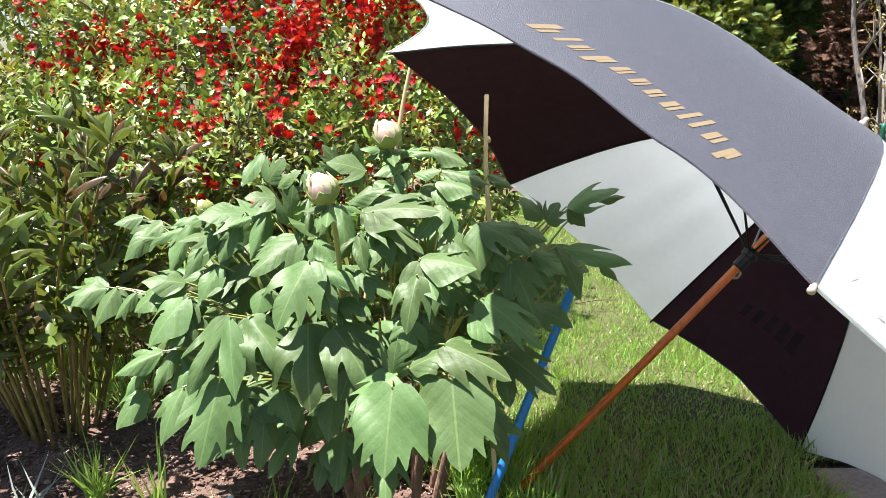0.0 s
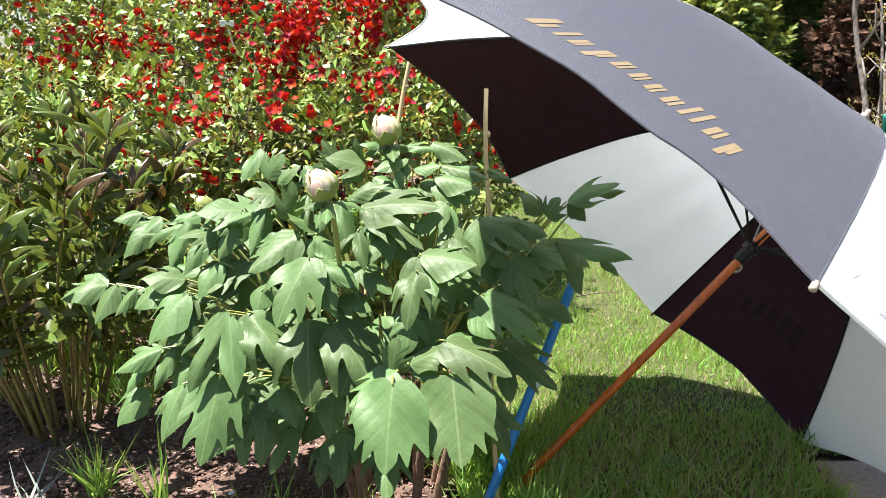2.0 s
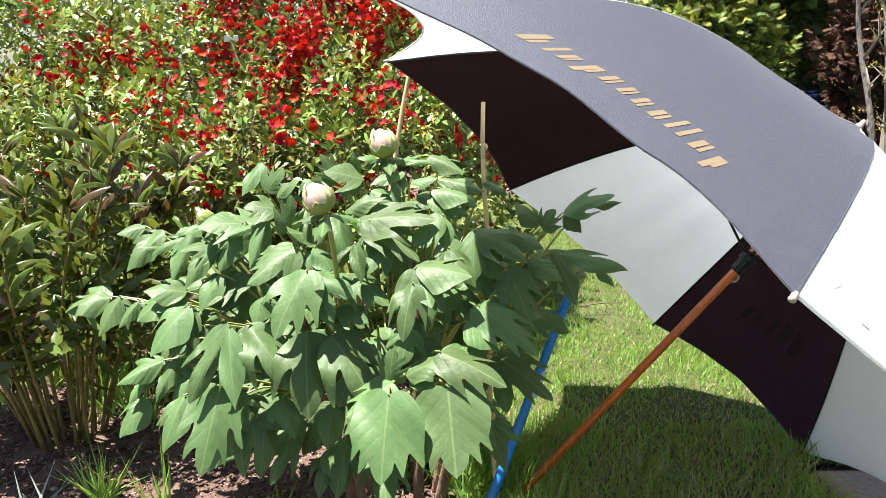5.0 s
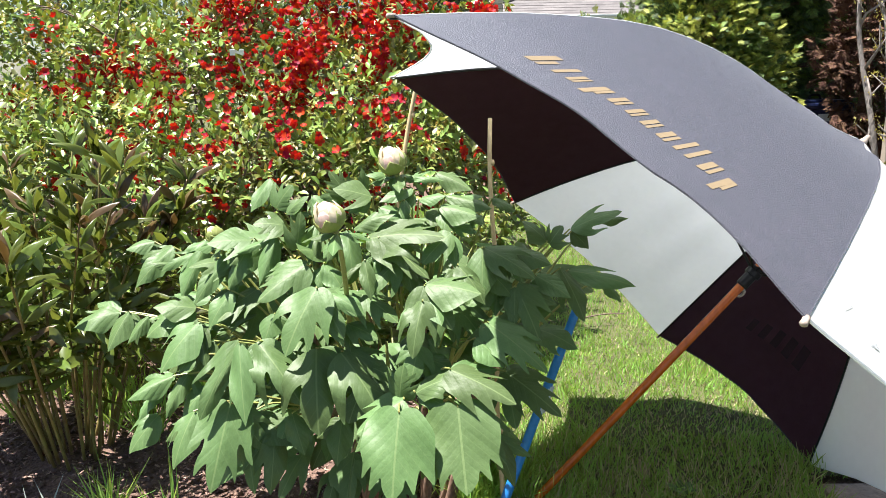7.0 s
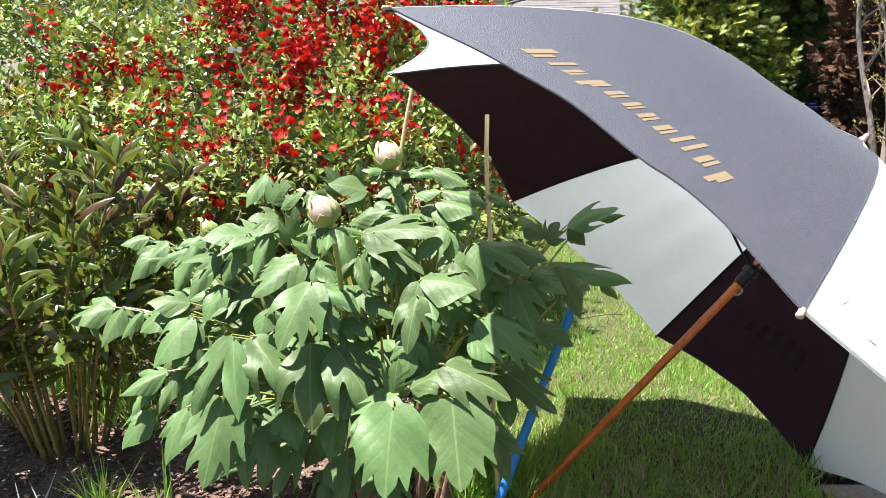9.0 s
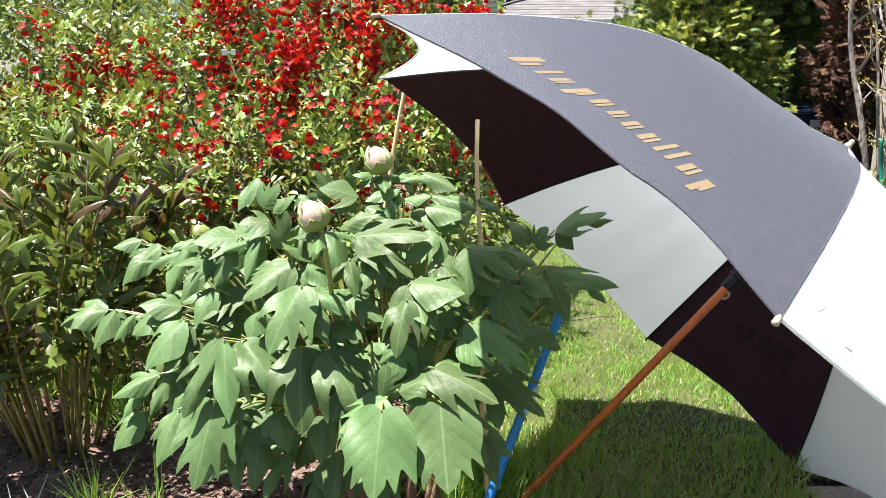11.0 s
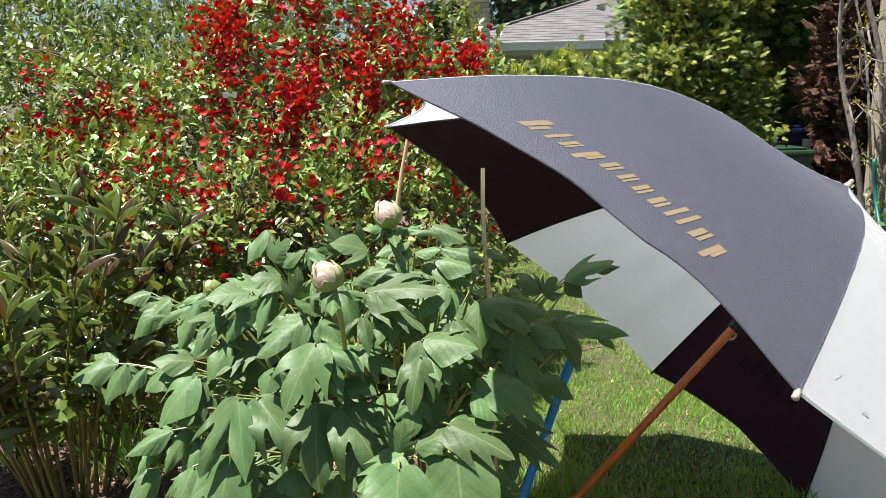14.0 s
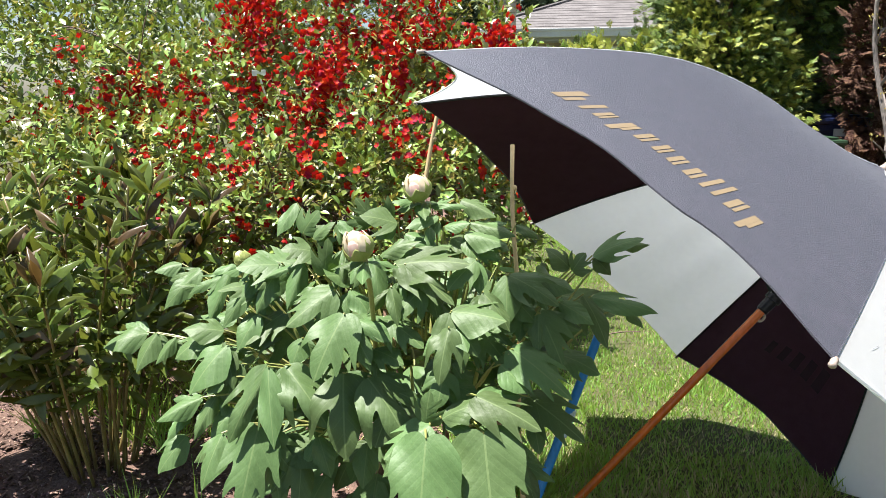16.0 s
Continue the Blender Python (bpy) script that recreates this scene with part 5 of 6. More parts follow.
stuff(ob, house, "overlapping grey asphalt shingles")
part("ridge_cap", tube_bm([(HX0, HY0 - 0.05, EAVE + 0.02), (apex0[0], apex0[1], ridge_z + 0.03), (apex1[0], apex1[1], ridge_z + 0.03), (HX1, HY0 - 0.05, EAVE + 0.02)], 0.03, 6), M_SHINGLE, house)
# chimney in brick courses
CX0, CX1, CY0, CY1, CZ0, CZ1 = 0.42, 0.86, 12.35, 12.85, 0.0, 2.55
chim = part("chimney", box_bm((CX0 + 0.01, CY0 + 0.01, CZ0), (CX1 - 0.01, CY1 - 0.01, CZ1)), M_MORTAR, house, "buff brick chimney")
brick_me = bpy.data.meshes.new("brick")
bb = box_bm((-0.105, -0.05, 0.0), (0.105, 0.05, 0.062), 0.004)
bb.to_mesh(brick_me)
bb.free()
brick_me.materials.append(M_BRICK)
for r in range(12, 34):
    z = r * 0.075
    for k in range(2):
        x = CX0 + 0.11 + 0.22 * k + (0.0 if r % 2 else 0.01)
        ob = new("brick", brick_me)
        ob.parent = chim
        ob.matrix_basis = Matrix.Translation((x, CY0 + 0.045, z))
        ob2 = new("brick", brick_me)
        ob2.parent = chim
        ob2.matrix_basis = Matrix.Translation((CX1 - 0.045, CY0 + 0.13 + 0.22 * k, z)) @ pose(0, 0, 0, 0, 0, 90)
for k, (z0, grow) in enumerate(((2.545, 0.02), (2.60, 0.05))):
    part("cap", box_bm((CX0 - grow, CY0 - grow, z0), (CX1 + grow, CY1 + grow, z0 + 0.055), 0.008), M_BRICK, house, "corbelled cap")
part("chimney_pot", tube_bm([(0.62, 12.6, 2.65), (0.62, 12.6, 2.82), (0.62, 12.6, 2.85), (0.62, 12.6, 2.92)], [0.09, 0.085, 0.10, 0.10], 14), M_CLAY, house, "red clay chimney pot")


# ---- conifers ----
SPRAY_V, SPRAY_F = [], []


def frond(x0, y0, x1, y1, w, z1):
    dx, dy = x1 - x0, y1 - y0
    ln = math.hypot(dx, dy)
    nx, ny = -dy / ln * w, dx / ln * w
    b0 = len(SPRAY_V)
    mx_, my_ = (x0 + x1) / 2, (y0 + y1) / 2
    SPRAY_V.extend([(x0, y0, 0), (mx_ + nx, my_ + ny, z1 * 0.4), (x1, y1, z1), (mx_ - nx, my_ - ny, z1 * 0.4)])
    SPRAY_F.append((b0, b0 + 1, b0 + 2, b0 + 3))


frond(0, 0, 0, 1.0, 0.07, -0.12)
for k in range(4):
    y0 = 0.10 + 0.20 * k
    reach = 0.42 - 0.07 * k
    for sg_ in (1, -1):
        frond(0, y0, sg_ * reach, y0 + 0.30, 0.065, -0.06)
        frond(sg_ * reach * 0.45, y0 + 0.14, sg_ * reach * 0.62, y0 + 0.36, 0.045, -0.05)


def conifer(name, label, foot_at, blobs, n, size, mats, seed, trunk_r, high, front=0.5):
    ob = thing(name, label, "tree", at=foot_at)
    rng = np.random.default_rng(seed)
    f = Vector(foot_at)
    part("trunk", tube_bm([f, f + Vector((0.02, 0.01, high * 0.5)), f + Vector((0, 0, high))], [trunk_r, trunk_r * 0.7, trunk_r * 0.15], 9), M_WOODSTEM, ob, smooth=True)
    for k in range(16):
        c, r = blobs[k % len(blobs)]
        u = rng.normal(0, 1, 3)
        u /= np.linalg.norm(u)
        e = Vector(c) + Vector(u * np.array(r) * 0.9)
        st = f + Vector((0, 0, max(0.2, min(high * 0.9, e.z - 0.25))))
        part("limb", tube_bm([st, st.lerp(e, 0.5) + Vector((0, 0, 0.05)), e], [trunk_r * 0.3, trunk_r * 0.18, 0.004], 5), M_TWIG, ob)
    for m_, share, name_ in mats:
        k = int(n * share)
        tuft_n = 16 if m_ is not M_CEDAR_SHADE else 5
        p, u = shell_points(blobs, k // tuft_n + 1, rng, 9.0 if m_ is M_CEDAR_Y else 3.0, front)
        p, u = np.repeat(p, tuft_n, 0)[:k] + rng.normal(0, size[1] * 0.55, (k, 3)), np.repeat(u, tuft_n, 0)[:k]
        d = u * 0.8 + rng.normal(0, 0.45, (k, 3)) + np.array([0, -0.1, -0.15])
        up = np.array([0, -0.4, 0.8]) + rng.normal(0, 0.5, (k, 3))
        s = rng.uniform(size[0], size[1], k)
        stuff(scatter_mesh(name_, SPRAY_V, SPRAY_F, frames_from(d, up, s), p, m_), ob)
    return ob


conifer("cedar_tree", "tall cedar with drooping flat sprays, shade put into its dark green", (2.75, 7.2, 0), [((2.75, 7.2, 1.6), (0.95, 0.8, 1.6)), ((2.5, 6.9, 0.9), (0.8, 0.6, 0.7)), ((3.2, 7.3, 2.6), (0.9, 0.7, 1.2))], 24000, (0.06, 0.12),
        ((M_CEDAR_SHADE, 0.55, "spray_foliage"), (M_CEDAR, 0.45, "pale_foliage")), 3, 0.11, 3.6)
conifer("cedar_tree", "bright green cedar beside the lawn in sun", (2.15, 6.3, 0), [((2.1, 6.3, 1.05), (0.5, 0.45, 1.05)), ((2.25, 6.2, 0.7), (0.45, 0.4, 0.6)), ((2.35, 6.6, 2.0), (0.5, 0.45, 0.9))], 24000, (0.045, 0.085),
        ((M_CEDAR_SHADE, 0.36, "inner_foliage"), (M_CEDAR, 0.34, "spray_foliage"), (M_CEDAR_Y, 0.48, "pale_foliage")), 4, 0.07, 2.8)
conifer("cedar_hedge", "low clipped cedar hedge with yellow-green tips", (1.0, 7.0, 0), [((0.3, 7.0, 0.70), (0.75, 0.45, 0.66)), ((1.1, 6.9, 0.67), (0.7, 0.45, 0.64)), ((1.7, 6.8, 0.65), (0.5, 0.45, 0.70)), ((-0.5, 7.1, 0.8), (0.7, 0.45, 0.7))], 16000, (0.05, 0.11),
        ((M_CEDAR_SHADE, 0.3, "inner_foliage"), (M_CEDAR, 0.3, "spray_foliage"), (M_CEDAR_Y, 0.4, "pale_foliage")), 6, 0.05, 1.3)
conifer("shaded_cedar", "cedar behind the bins, shade put into its dark green", (4.2, 8.0, 0), [((4.3, 8.0, 1.8), (1.2, 0.9, 1.9)), ((3.6, 7.6, 3.0), (1.1, 0.8, 1.4))], 14000, (0.08, 0.15), ((M_CEDAR_SHADE, 0.8, "spray_foliage"), (M_CEDAR, 0.2, "pale_foliage")), 9, 0.12, 4.2)
conifer("dead_cedar", "brown dried cedar beside the wall", (3.25, 5.9, 0), [((3.3, 5.95, 0.95), (0.28, 0.25, 0.95))], 2600, (0.05, 0.12), ((M_DEADCEDAR, 1.0, "dry_foliage"),), 12, 0.04, 1.8)
conifer("pine_tree", "distant pine behind the bungalow", (2.0, 24.0, 0), [((1.6, 24, 3.6), (1.6, 1.2, 1.0)), ((3.2, 24, 3.4), (1.3, 1.2, 0.9)), ((0.4, 24, 3.3), (0.8, 0.8, 0.6)), ((2.2, 24.2, 4.6), (1.5, 1.2, 0.8))], 9000, (0.16, 0.34),
        ((M_PINE, 1.0, "needle_foliage"),), 15, 0.2, 5.0)
conifer("distant_tree", "pale green tree far behind the quince", (-4.0, 22.0, 0), [((-4.0, 22, 3.0), (2.4, 1.6, 1.4)), ((-8.0, 23, 2.4), (3.0, 1.6, 1.6)), ((-1.6, 23, 2.2), (1.2, 1.0, 0.7))], 5000, (0.18, 0.4), ((M_DARKLEAF, 1.0, "foliage"),), 17, 0.2, 3.4)


# ---- house wall beside the bed ----
wall = tagged(mesh_object("wall_east", box_bm((3.05, 3.2, -0.1), (6.5, 5.2, 3.2)), M_WALLJOINT), "beige brick house wall beside the garden bed", "wall", kind="structure")
WX = 3.05
bk = bpy.data.meshes.new("brick")
bb = box_bm((-0.006, -0.107, 0.0), (0.006, 0.107, 0.070), 0.002)
bb.to_mesh(bk)
bb.free()
bk.materials.append(M_BEIGE)
for r in range(0, 26):
    for k in range(8):
        ob = new("brick", bk)
        ob.parent = wall
        ob.matrix_basis = Matrix.Translation((WX + 0.0045, 3.32 + 0.22 * k + (0.11 if r % 2 else 0), 0.02 + r * 0.075))
win = thing("window", "white framed window in the beige wall", "window", at=(3.0, 4.4, 0.9))
part("frame", box_bm((3.00, 4.12, 0.85), (3.06, 4.60, 1.95), 0.008), M_WHITE, win)
part("pane", box_bm((2.992, 4.18, 0.92), (3.002, 4.54, 1.88)), M_WINDOW, win, "dark glass")
part("sill", box_bm((2.96, 4.08, 0.80), (3.06, 4.64, 0.85), 0.006), M_WHITE, win)

# ---- many-stemmed grey shrub ----
lilac = thing("lilac_shrub", "many-stemmed shrub with grey bark and small opening leaves", "shrub", at=(2.76, 4.3, 0))
rl = np.random.default_rng(40)
tips_ = []
for k in range(19):
    a = rl.uniform(0, 2 * math.pi)
    st = Vector((2.76 + 0.16 * math.cos(a), 4.3 + 0.14 * math.sin(a), -0.02))
    hi = rl.uniform(1.3, 2.6)
    lean_ = rl.uniform(0.05, 0.45)
    ctrl = [st]
    for q in range(1, 5):
        ctrl.append(st + Vector((math.cos(a) * lean_ * q / 4 + rl.normal(0, 0.035), math.sin(a) * lean_ * q / 4 + rl.normal(0, 0.035), hi * q / 4)))
    pts = curve_pts(ctrl, 5)
    r0 = rl.uniform(0.011, 0.024)
    bm = tube_bm(pts, [r0 * (1 - 0.035 * q) for q in range(len(pts))], 8)
    for q in range(4, 20, 2):
        e = pts[q] + Vector((rl.normal(0, 0.075), rl.normal(0, 0.07), rl.uniform(0.10, 0.30)))
        m_ = pts[q].lerp(e, 0.55) + Vector((rl.normal(0, 0.03), rl.normal(0, 0.02), -0.01))
        tube(bm, [pts[q], m_, e], [r0 * 0.5, r0 * 0.34, r0 * 0.2], 6)
        e2 = m_ + Vector((rl.normal(0, 0.07), rl.normal(0, 0.06), rl.uniform(0.03, 0.12)))
        tube(bm, [m_, e2], [r0 * 0.28, r0 * 0.14], 5)
        tips_.extend([e, m_, e2])
    part("stem", bm, M_GREYBARK, lilac, smooth=True)
tp = np.array([list(p) for p in tips_])
tp = np.repeat(tp, 9, 0) + rl.normal(0, 0.018, (len(tp) * 9, 3))
stuff(scatter_mesh("opening_foliage", LEAF_V, LEAF_F, frames_from(rl.normal(0, 0.6, tp.shape) + np.array([0, -0.2, 0.8]), rl.normal(0, 1, tp.shape), rl.uniform(0.012, 0.026, len(tp))), tp, M_QUINCE_Y), lilac, "small yellow-green opening leaves")

# ---- rose at the wall ----
rose = thing("rose_bush", "rose bush with red young leaves and thin canes", "shrub", at=(2.55, 3.2, 0))
RB = [((2.62, 3.35, 0.55), (0.34, 0.30, 0.50)), ((2.72, 3.5, 1.05), (0.34, 0.3, 0.52)), ((2.55, 3.3, 1.3), (0.28, 0.25, 0.35)), ((2.30, 3.05, 0.40), (0.30, 0.28, 0.36))]
rr_ = np.random.default_rng(50)
branch_web(rose, (2.55, 3.2, 0), RB, 12, rr_, 0.006, M_TWIG, "cane")
sprig_cloud("leaves", RB, 330, 8, 0.12, (0.03, 0.058), M_ROSE, rose, rr_, thick=2.0, wide=1.4)
sprig_cloud("pale_leaves", RB, 55, 7, 0.10, (0.035, 0.06), M_QUINCE_Y, rose, rr_, thick=2.0, wide=1.4, label="yellow-green leaves")
sprig_cloud("young_leaves", RB, 110, 7, 0.08, (0.03, 0.055), M_ROSE_RED, rose, rr_, thick=3.0, wide=1.2, label="red young leaves")


# ---- bins ----
def bin_(name, label, at, w, d, h, mat, category="bin"):
    ob = thing(name, label, category, at=at)
    x, y, z = at
    bm = bmesh.new()
    rings = []
    for k, (q, s) in enumerate(((0.0, 0.80), (0.05, 0.83), (0.55, 0.93), (0.80, 0.97), (0.81, 1.02), (0.88, 1.03))):
        rings.append([bm.verts.new((x + sx * w / 2 * s, y + sy * d / 2 * s, z + h * q)) for sx, sy in ((-1, -1), (1, -1), (1, 1), (-1, 1))])
    for a, b in zip(rings, rings[1:]):
        for k in range(4):
            bm.faces.new((a[k], a[(k + 1) % 4], b[(k + 1) % 4], b[k]))
    bm.faces.new(rings[0][::-1])
    bm.faces.new(rings[-1])
    bmesh.ops.bevel(bm, geom=[e for e in bm.edges if abs((e.verts[0].co - e.verts[1].co).normalized().z) > 0.5], offset=0.03, segments=3, affect="EDGES")
    part("body", bm, mat, ob, smooth=False)
    lid = part("lid", box_bm((x - w * 0.53, y - d * 0.54, z + h * 0.885), (x + w * 0.53, y + d * 0.53, z + h * 0.955), 0.022), mat, ob)
    part("lid_top", box_bm((x - w * 0.40, y - d * 0.42, z + h * 0.955), (x + w * 0.40, y + d * 0.40, z + h * 0.985), 0.012), mat, lid)
    part("handle", tube_bm(curve_pts([(x - 0.05, y - 0.02, z + h * 0.985), (x - 0.03, y - 0.02, z + h * 1.03), (x + 0.03, y - 0.02, z + h * 1.03), (x + 0.05, y - 0.02, z + h * 0.985)], 4), 0.010, 8), M_STEELBLACK, lid, "black lid handle")
    return ob


gb = bin_("green_bin", "green plastic organics bin with closed lid", (2.60, 5.6, 0.0), 0.36, 0.40, 0.60, M_BIN)
part("label_plate", box_bm((2.545, 5.392, 0.40), (2.655, 5.405, 0.42)), M_LABEL, gb, "worn white print, unreadable")
part("recess", box_bm((2.535, 5.385, 0.15), (2.66, 5.405, 0.33), 0.006), M_BIN, gb, "recessed front panel")
part("grip", box_bm((2.545, 5.378, 0.155), (2.655, 5.39, 0.17), 0.004), M_LABEL, gb, "pale grip bar")
bin_("blue_bin", "dark blue plastic bin in the shade", (3.02, 6.2, 0.0), 0.42, 0.45, 0.74, M_BINBLUE)
part("label_plate", box_bm((2.96, 5.958, 0.56), (3.05, 5.972, 0.62)), M_LABEL, bpy.data.objects["blue_bin"], "pale sticker")

# ---- hose ----
hose = thing("garden_hose", "turquoise garden hose hanging down and lying on the mulch", "hose", at=(1.64, 2.3, 0))
hp = curve_pts([(2.42, 4.05, 0.62), (2.43, 4.0, 0.35), (2.30, 3.6, 0.05), (1.98, 3.0, 0.012), (1.70, 2.45, 0.014), (1.60, 2.15, 0.015), (1.59, 1.95, 0.015), (1.72, 1.70, 0.015), (2.05, 1.55, 0.015)], 10)
part("tube", tube_bm(hp, 0.0105, 10), M_HOSE, hose, smooth=True)
for q in (34, 47, 58):
    d = (hp[q + 1] - hp[q]).normalized()
    part("clip", tube_bm([hp[q] - d * 0.008, hp[q] + d * 0.008], 0.013, 10), M_STEELBLACK, hose)


# ---- mulch, chips and small plants ----
def chips(name, n, xr, yr, size, mat, seed, label, lawn=False):
    rng = np.random.default_rng(seed)
    x, y = rng.uniform(*xr, n * 2), rng.uniform(*yr, n * 2)
    ok = np.array([is_lawn(a, b) == lawn for a, b in zip(x, y)])
    x, y = x[ok][:n], y[ok][:n]
    z = np.array([ground_height(a, b) + 0.03 * noise.noise((a * 9, b * 9, 3)) + 0.004 for a, b in zip(x, y)])
    d = rng.normal(0, 1, (len(x), 3)) * np.array([1, 1, 0.25])
    s = rng.uniform(size[0], size[1], len(x))
    V = [(-0.5, -1, -0.25), (0.5, -0.9, -0.25), (0.45, 1, -0.2), (-0.4, 0.85, -0.25), (-0.42, -0.9, 0.2), (0.4, -0.8, 0.3), (0.35, 0.9, 0.25), (-0.45, 0.8, 0.2)]
    F = [(3, 2, 1, 0), (4, 5, 6, 7), (0, 1, 5, 4), (1, 2, 6, 5), (2, 3, 7, 6), (3, 0, 4, 7)]
    fr = frames_from(d, rng.normal(0, 0.25, (len(x), 3)) + np.array([0, 0, 1]), np.stack([s * rng.uniform(0.4, 0.9, len(x)), s, s * 0.5], 1))
    return stuff(tagged(scatter_mesh(name, V, F, fr, np.stack([x, y, z], 1), mat), label, "mulch"))


chips("bark_mulch", 9000, (-1.7, 0.2), (0.9, 2.3), (0.003, 0.008), M_CHIP, 1, "brown bark mulch crumbs on the bed")
chips("soil_clods", 5000, (-1.7, 0.2), (0.9, 2.3), (0.004, 0.016), M_SOIL, 2, "dark soil clods on the bed")
chips("pale_mulch", 7000, (1.05, 2.0), (0.9, 2.2), (0.003, 0.012), M_PALECHIP, 3, "pale dry leaf and bark litter")
chips("brown_mulch", 9000, (1.05, 3.2), (0.9, 4.6), (0.003, 0.010), M_SHADECHIP, 4, "brown bark litter beside the wall")


# extra dark chips stand for shade under the plants by the wall
chips("dark_mulch", 14000, (1.2, 3.3), (1.6, 4.8), (0.005, 0.017), M_SHADECHIP, 5, "bark mulch beside the wall, coloured dark for the plants' shade")


def tuft(name, label, at, n, high, wide, spread, mat, seed):
    rng = np.random.default_rng(seed)
    p = np.array(at) + rng.normal(0, 1, (n, 3)) * np.array([0.014, 0.014, 0])
    d = rng.normal(0, spread, (n, 3))
    d[:, 2] = 1
    h = rng.uniform(0.5, 1.1, n) * high
    ob = thing(name, label, "weed", at=at)
    stuff(scatter_mesh("foliage", BLADE_V, BLADE_F, frames_from(d, rng.normal(0, 1, (n, 3)), np.stack([np.full(n, wide), h, h], 1)), p, mat), ob)
    return ob


tuft("grass_tuft", "bright green grass weed in the bare soil", (-0.76, 1.42, 0.0), 60, 0.16, 0.0045, 0.5, M_GRASS, 1)
tuft("grass_tuft", "long thin grass weed in the bare soil", (-0.60, 1.36, 0.0), 16, 0.20, 0.005, 0.2, M_GRASS, 2)
tuft("grass_tuft", "sprawling pale grass weed on the soil", (-0.88, 1.36, 0.0), 14, 0.16, 0.006, 1.6, M_GREYPLANT, 3)
rt = random.Random(4)
for k in range(16):
    tuft("grass_tuft", "grass weed growing under the peony", (-0.42 + 0.05 * k + rt.uniform(-0.03, 0.03), 1.34 + rt.uniform(-0.12, 0.2), 0.0), 16, 0.13, 0.0042, 0.45, M_GRASS, 10 + k)
for k in range(26):
    tuft("grass_tuft", "grass growing among the stems", (-1.35 + 0.034 * k, 1.90 + rt.uniform(-0.12, 0.30), 0.0), 26, 0.24, 0.0045, 0.35, M_GRASS, 40 + k)
# plants in the bed by the wall
for k, (x, y, h, mat_) in enumerate(((1.83, 2.62, 0.13, M_GREYPLANT), (1.95, 2.75, 0.15, M_GREYPLANT), (1.85, 3.25, 0.22, M_STRAP), (2.05, 3.5, 0.25, M_STRAP), (2.25, 3.3, 0.22, M_STRAP), (1.9, 3.9, 0.28, M_STRAP),
                                     (2.15, 4.3, 0.30, M_ROSE), (2.3, 2.9, 0.18, M_STRAP))):
    tuft("bed_plant", "small clump of strap leaves in the bed", (x, y, 0.0), 34, h, 0.012 if mat_ is not M_GREYPLANT else 0.005, 0.5, mat_, 70 + k)
for k in range(16):
    x, y = rt.uniform(1.85, 2.75), rt.uniform(2.95, 4.6)
    tuft("bed_plant", "small clump of strap leaves in the bed", (x, y, 0.0), 26, rt.uniform(0.14, 0.30), 0.013, 0.55, (M_STRAP, M_ROSE, M_STRAP, M_STRAP)[k % 4], 90 + k)
# a broad-leaved weed in the shaded grass
weed = thing("lawn_weed", "small broad-leaved green weed in the shaded lawn", "weed", at=(0.525, 1.49, 0.02))
for k in range(5):
    a = 1.3 * k + 0.4
    base = Vector((0.525, 1.49, 0.022 + ground_height(0.525, 1.49)))
    shared("leaf", OVATE[k % 2], weed, weed.matrix_world.inverted() @ leaf_pose(base, base + Vector((0.035 * math.cos(a), 0.035 * math.sin(a), 0.018)), 0.024, Vector((0, -0.2, 1)))).matrix_parent_inverse = Matrix()
tw = thing("twig", "dry brown twig lying on the lawn", "twig", at=(0.6, 2.65, 0.05))
part("stick", tube_bm(curve_pts([(0.50, 2.62, 0.055), (0.58, 2.63, 0.065), (0.66, 2.65, 0.06)], 4), 0.003, 6), M_TWIG, tw)

# low leafy growth along the bed
gc = thing("ground_cover", "low dark leafy ground cover in the bed by the wall", "plant", at=(2.3, 3.6, 0))
GB = [((2.1, 3.3, 0.08), (0.30, 0.35, 0.16)), ((2.55, 3.0, 0.08), (0.35, 0.4, 0.18)), ((2.3, 4.0, 0.1), (0.4, 0.4, 0.2)), ((2.0, 4.6, 0.1), (0.4, 0.4, 0.22)), ((2.75, 4.6, 0.12), (0.4, 0.5, 0.25)), ((2.05, 2.85, 0.05), (0.28, 0.26, 0.14)), ((2.35, 2.65, 0.05), (0.3, 0.26, 0.15))]
rg = np.random.default_rng(77)
leaf_cloud("foliage", GB, 620, (0.025, 0.06), M_ROSE, gc, rg, thick=2.5, wide=1.3)
leaf_cloud("dark_foliage", GB, 700, (0.045, 0.09), M_STRAP, gc, rg, thick=2.0, wide=0.7)
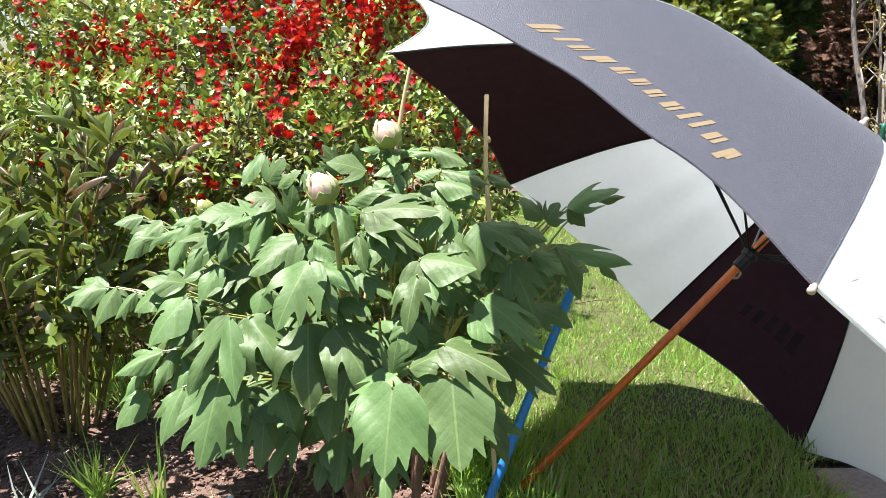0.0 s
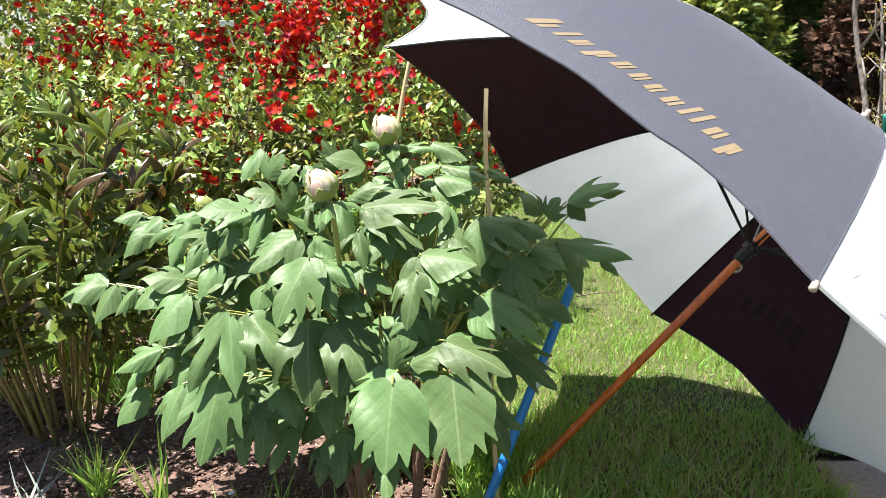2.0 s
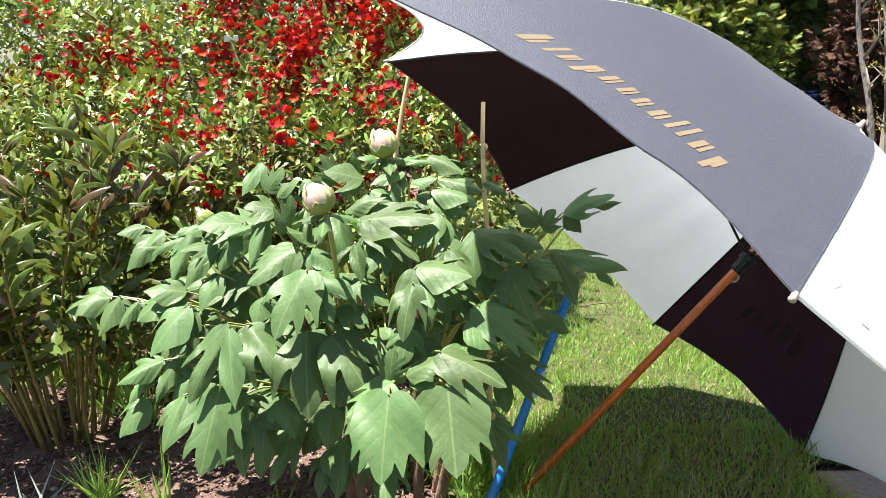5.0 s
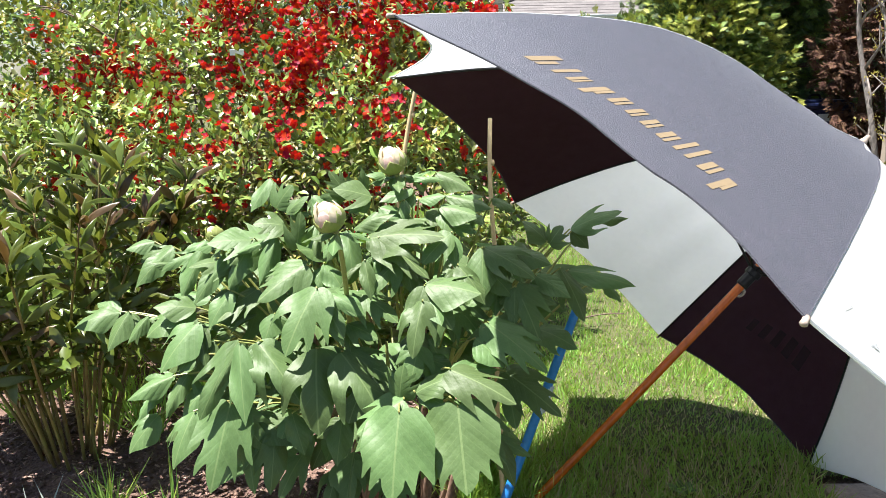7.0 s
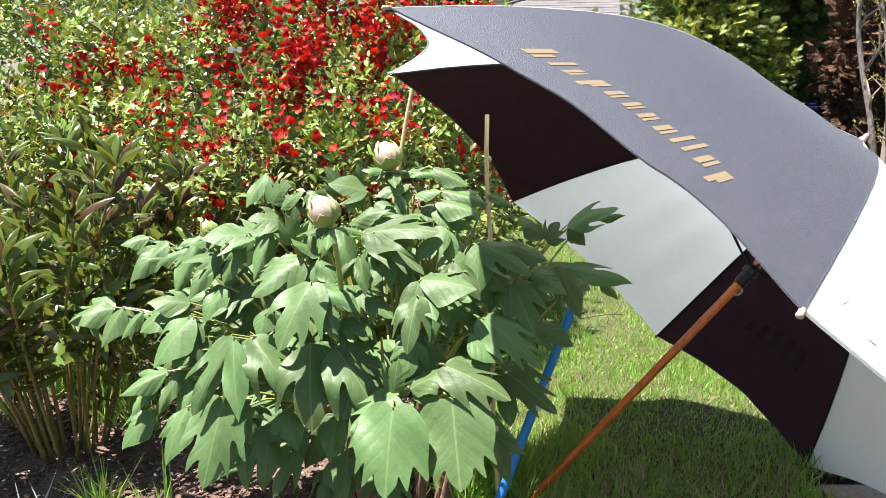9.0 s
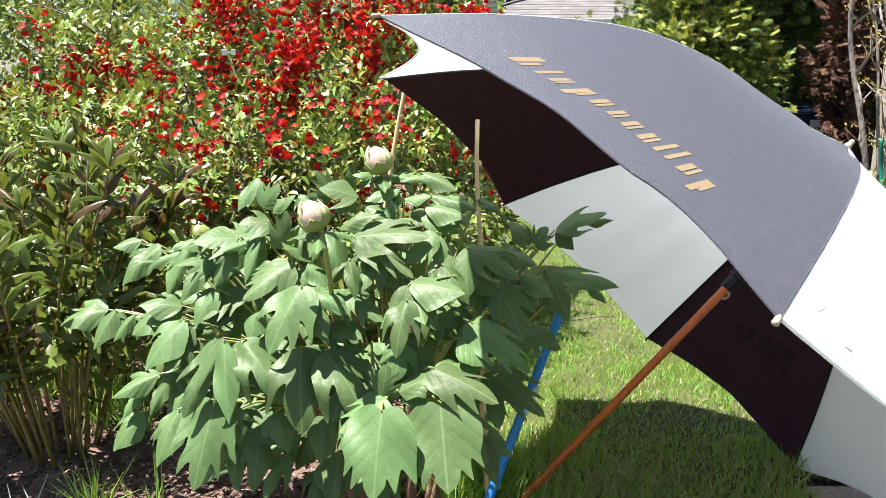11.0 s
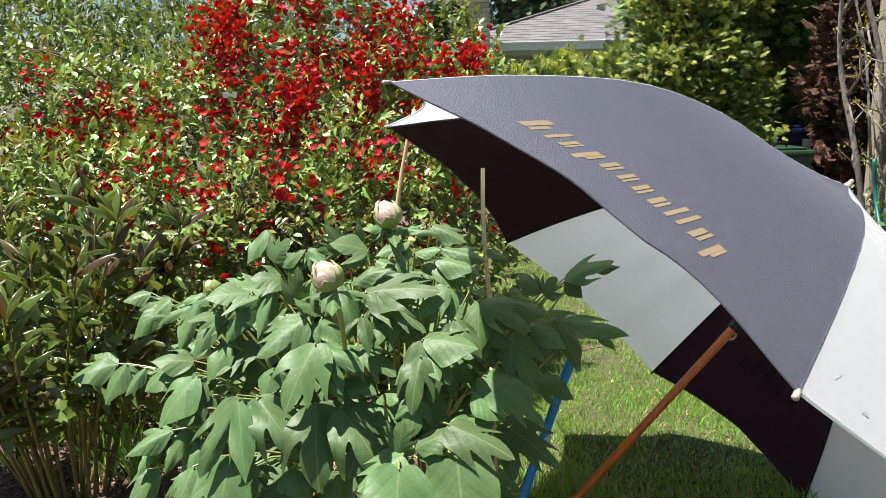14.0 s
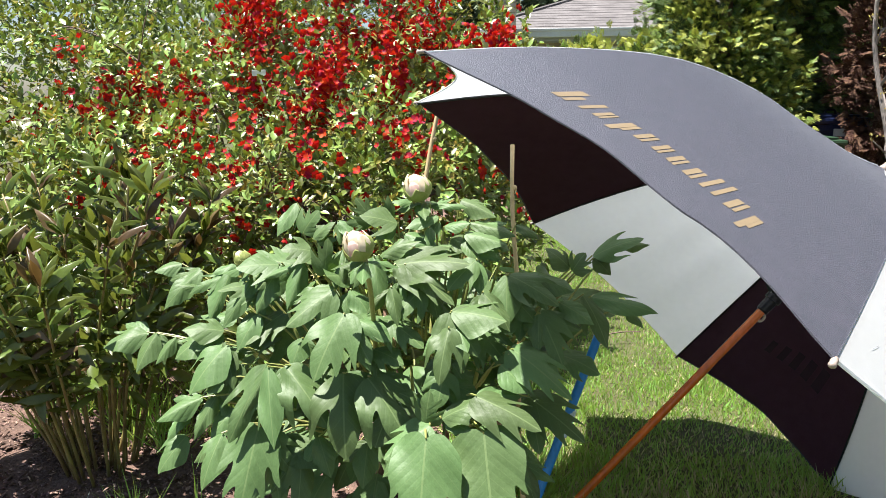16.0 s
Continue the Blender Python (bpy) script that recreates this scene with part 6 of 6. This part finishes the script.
# a leaning stick and an old bent pipe by the bins
sk = thing("leaning_stick", "dry stick leaning across the bed near the bins", "stick", at=(2.0, 4.4, 0.0))
part("stick", tube_bm(curve_pts([(1.86, 4.25, 0.0), (2.08, 4.35, 0.26), (2.29, 4.45, 0.52)], 5), 0.010, 7), M_TWIG, sk, smooth=True)
pp = thing("bent_pipe", "bent dark plastic pipe end standing in the bed", "pipe", at=(2.2, 4.7, 0.0))
part("pipe", tube_bm(curve_pts([(2.08, 4.7, 0.22), (2.13, 4.7, 0.29), (2.20, 4.7, 0.22), (2.27, 4.7, 0.0)], 5), 0.016, 8), M_SOFFIT, pp, smooth=True)


# a stone garden figure at the edge of the bed, kept as one plain weathered shape
def figure(at):
    bm = bmesh.new()
    x, y, z = at
    rings = [(0.0, 0.060), (0.03, 0.066), (0.10, 0.052), (0.17, 0.047), (0.205, 0.060), (0.22, 0.085), (0.255, 0.102), (0.30, 0.098), (0.345, 0.070), (0.365, 0.03)]
    tube(bm, [(x, y, z + h) for h, _ in rings], [r for _, r in rings], 18)
    for v in bm.verts:
        v.co += Vector((noise.noise(v.co * 14), noise.noise(v.co * 14 + Vector((5, 0, 0))), 0)) * 0.010
    ob = mesh_object("garden_figure", bm, M_TAN, smooth=True)
    return tagged(ob, "small weathered tan stone garden figure on the mulch", "garden ornament")


figure((1.865, 2.16, 0.0))
# stray bits: fallen leaves on the litter, pebbles in the soil
rng_ = np.random.default_rng(90)
k = 70
px_ = np.stack([rng_.uniform(1.25, 2.1, k), rng_.uniform(1.3, 2.5, k), np.full(k, 0.03)], 1)
stuff(tagged(scatter_mesh("fallen_leaf_litter", LEAF_V, LEAF_F, frames_from(rng_.normal(0, 1, (k, 3)) * np.array([1, 1, 0.2]), rng_.normal(0, 0.3, (k, 3)) + np.array([0, 0, 1]), rng_.uniform(0.03, 0.06, k)), px_, M_PALECHIP), "dry curled fallen leaves on the mulch", "leaf litter"))
for k, (x, y, r) in enumerate(((-0.46, 1.40, 0.011), (-0.62, 1.52, 0.007), (-0.30, 1.33, 0.008), (-0.9, 1.48, 0.008))):
    bm = bmesh.new()
    bmesh.ops.create_icosphere(bm, subdivisions=2, radius=r)
    for v in bm.verts:
        v.co = Vector((v.co.x, v.co.y * 0.8, v.co.z * 0.6)) * (1 + 0.25 * noise.noise(v.co * 90 + Vector((k, 0, 0))))
    ob = mesh_object("pebble", bm, M_WHITE if k == 0 else M_STONE, smooth=True)
    ob.location = (x, y, ground_height(x, y) + 0.008)
    tagged(ob, "small pale pebble on the soil of the bed", "pebble", "pebbles in the bed")
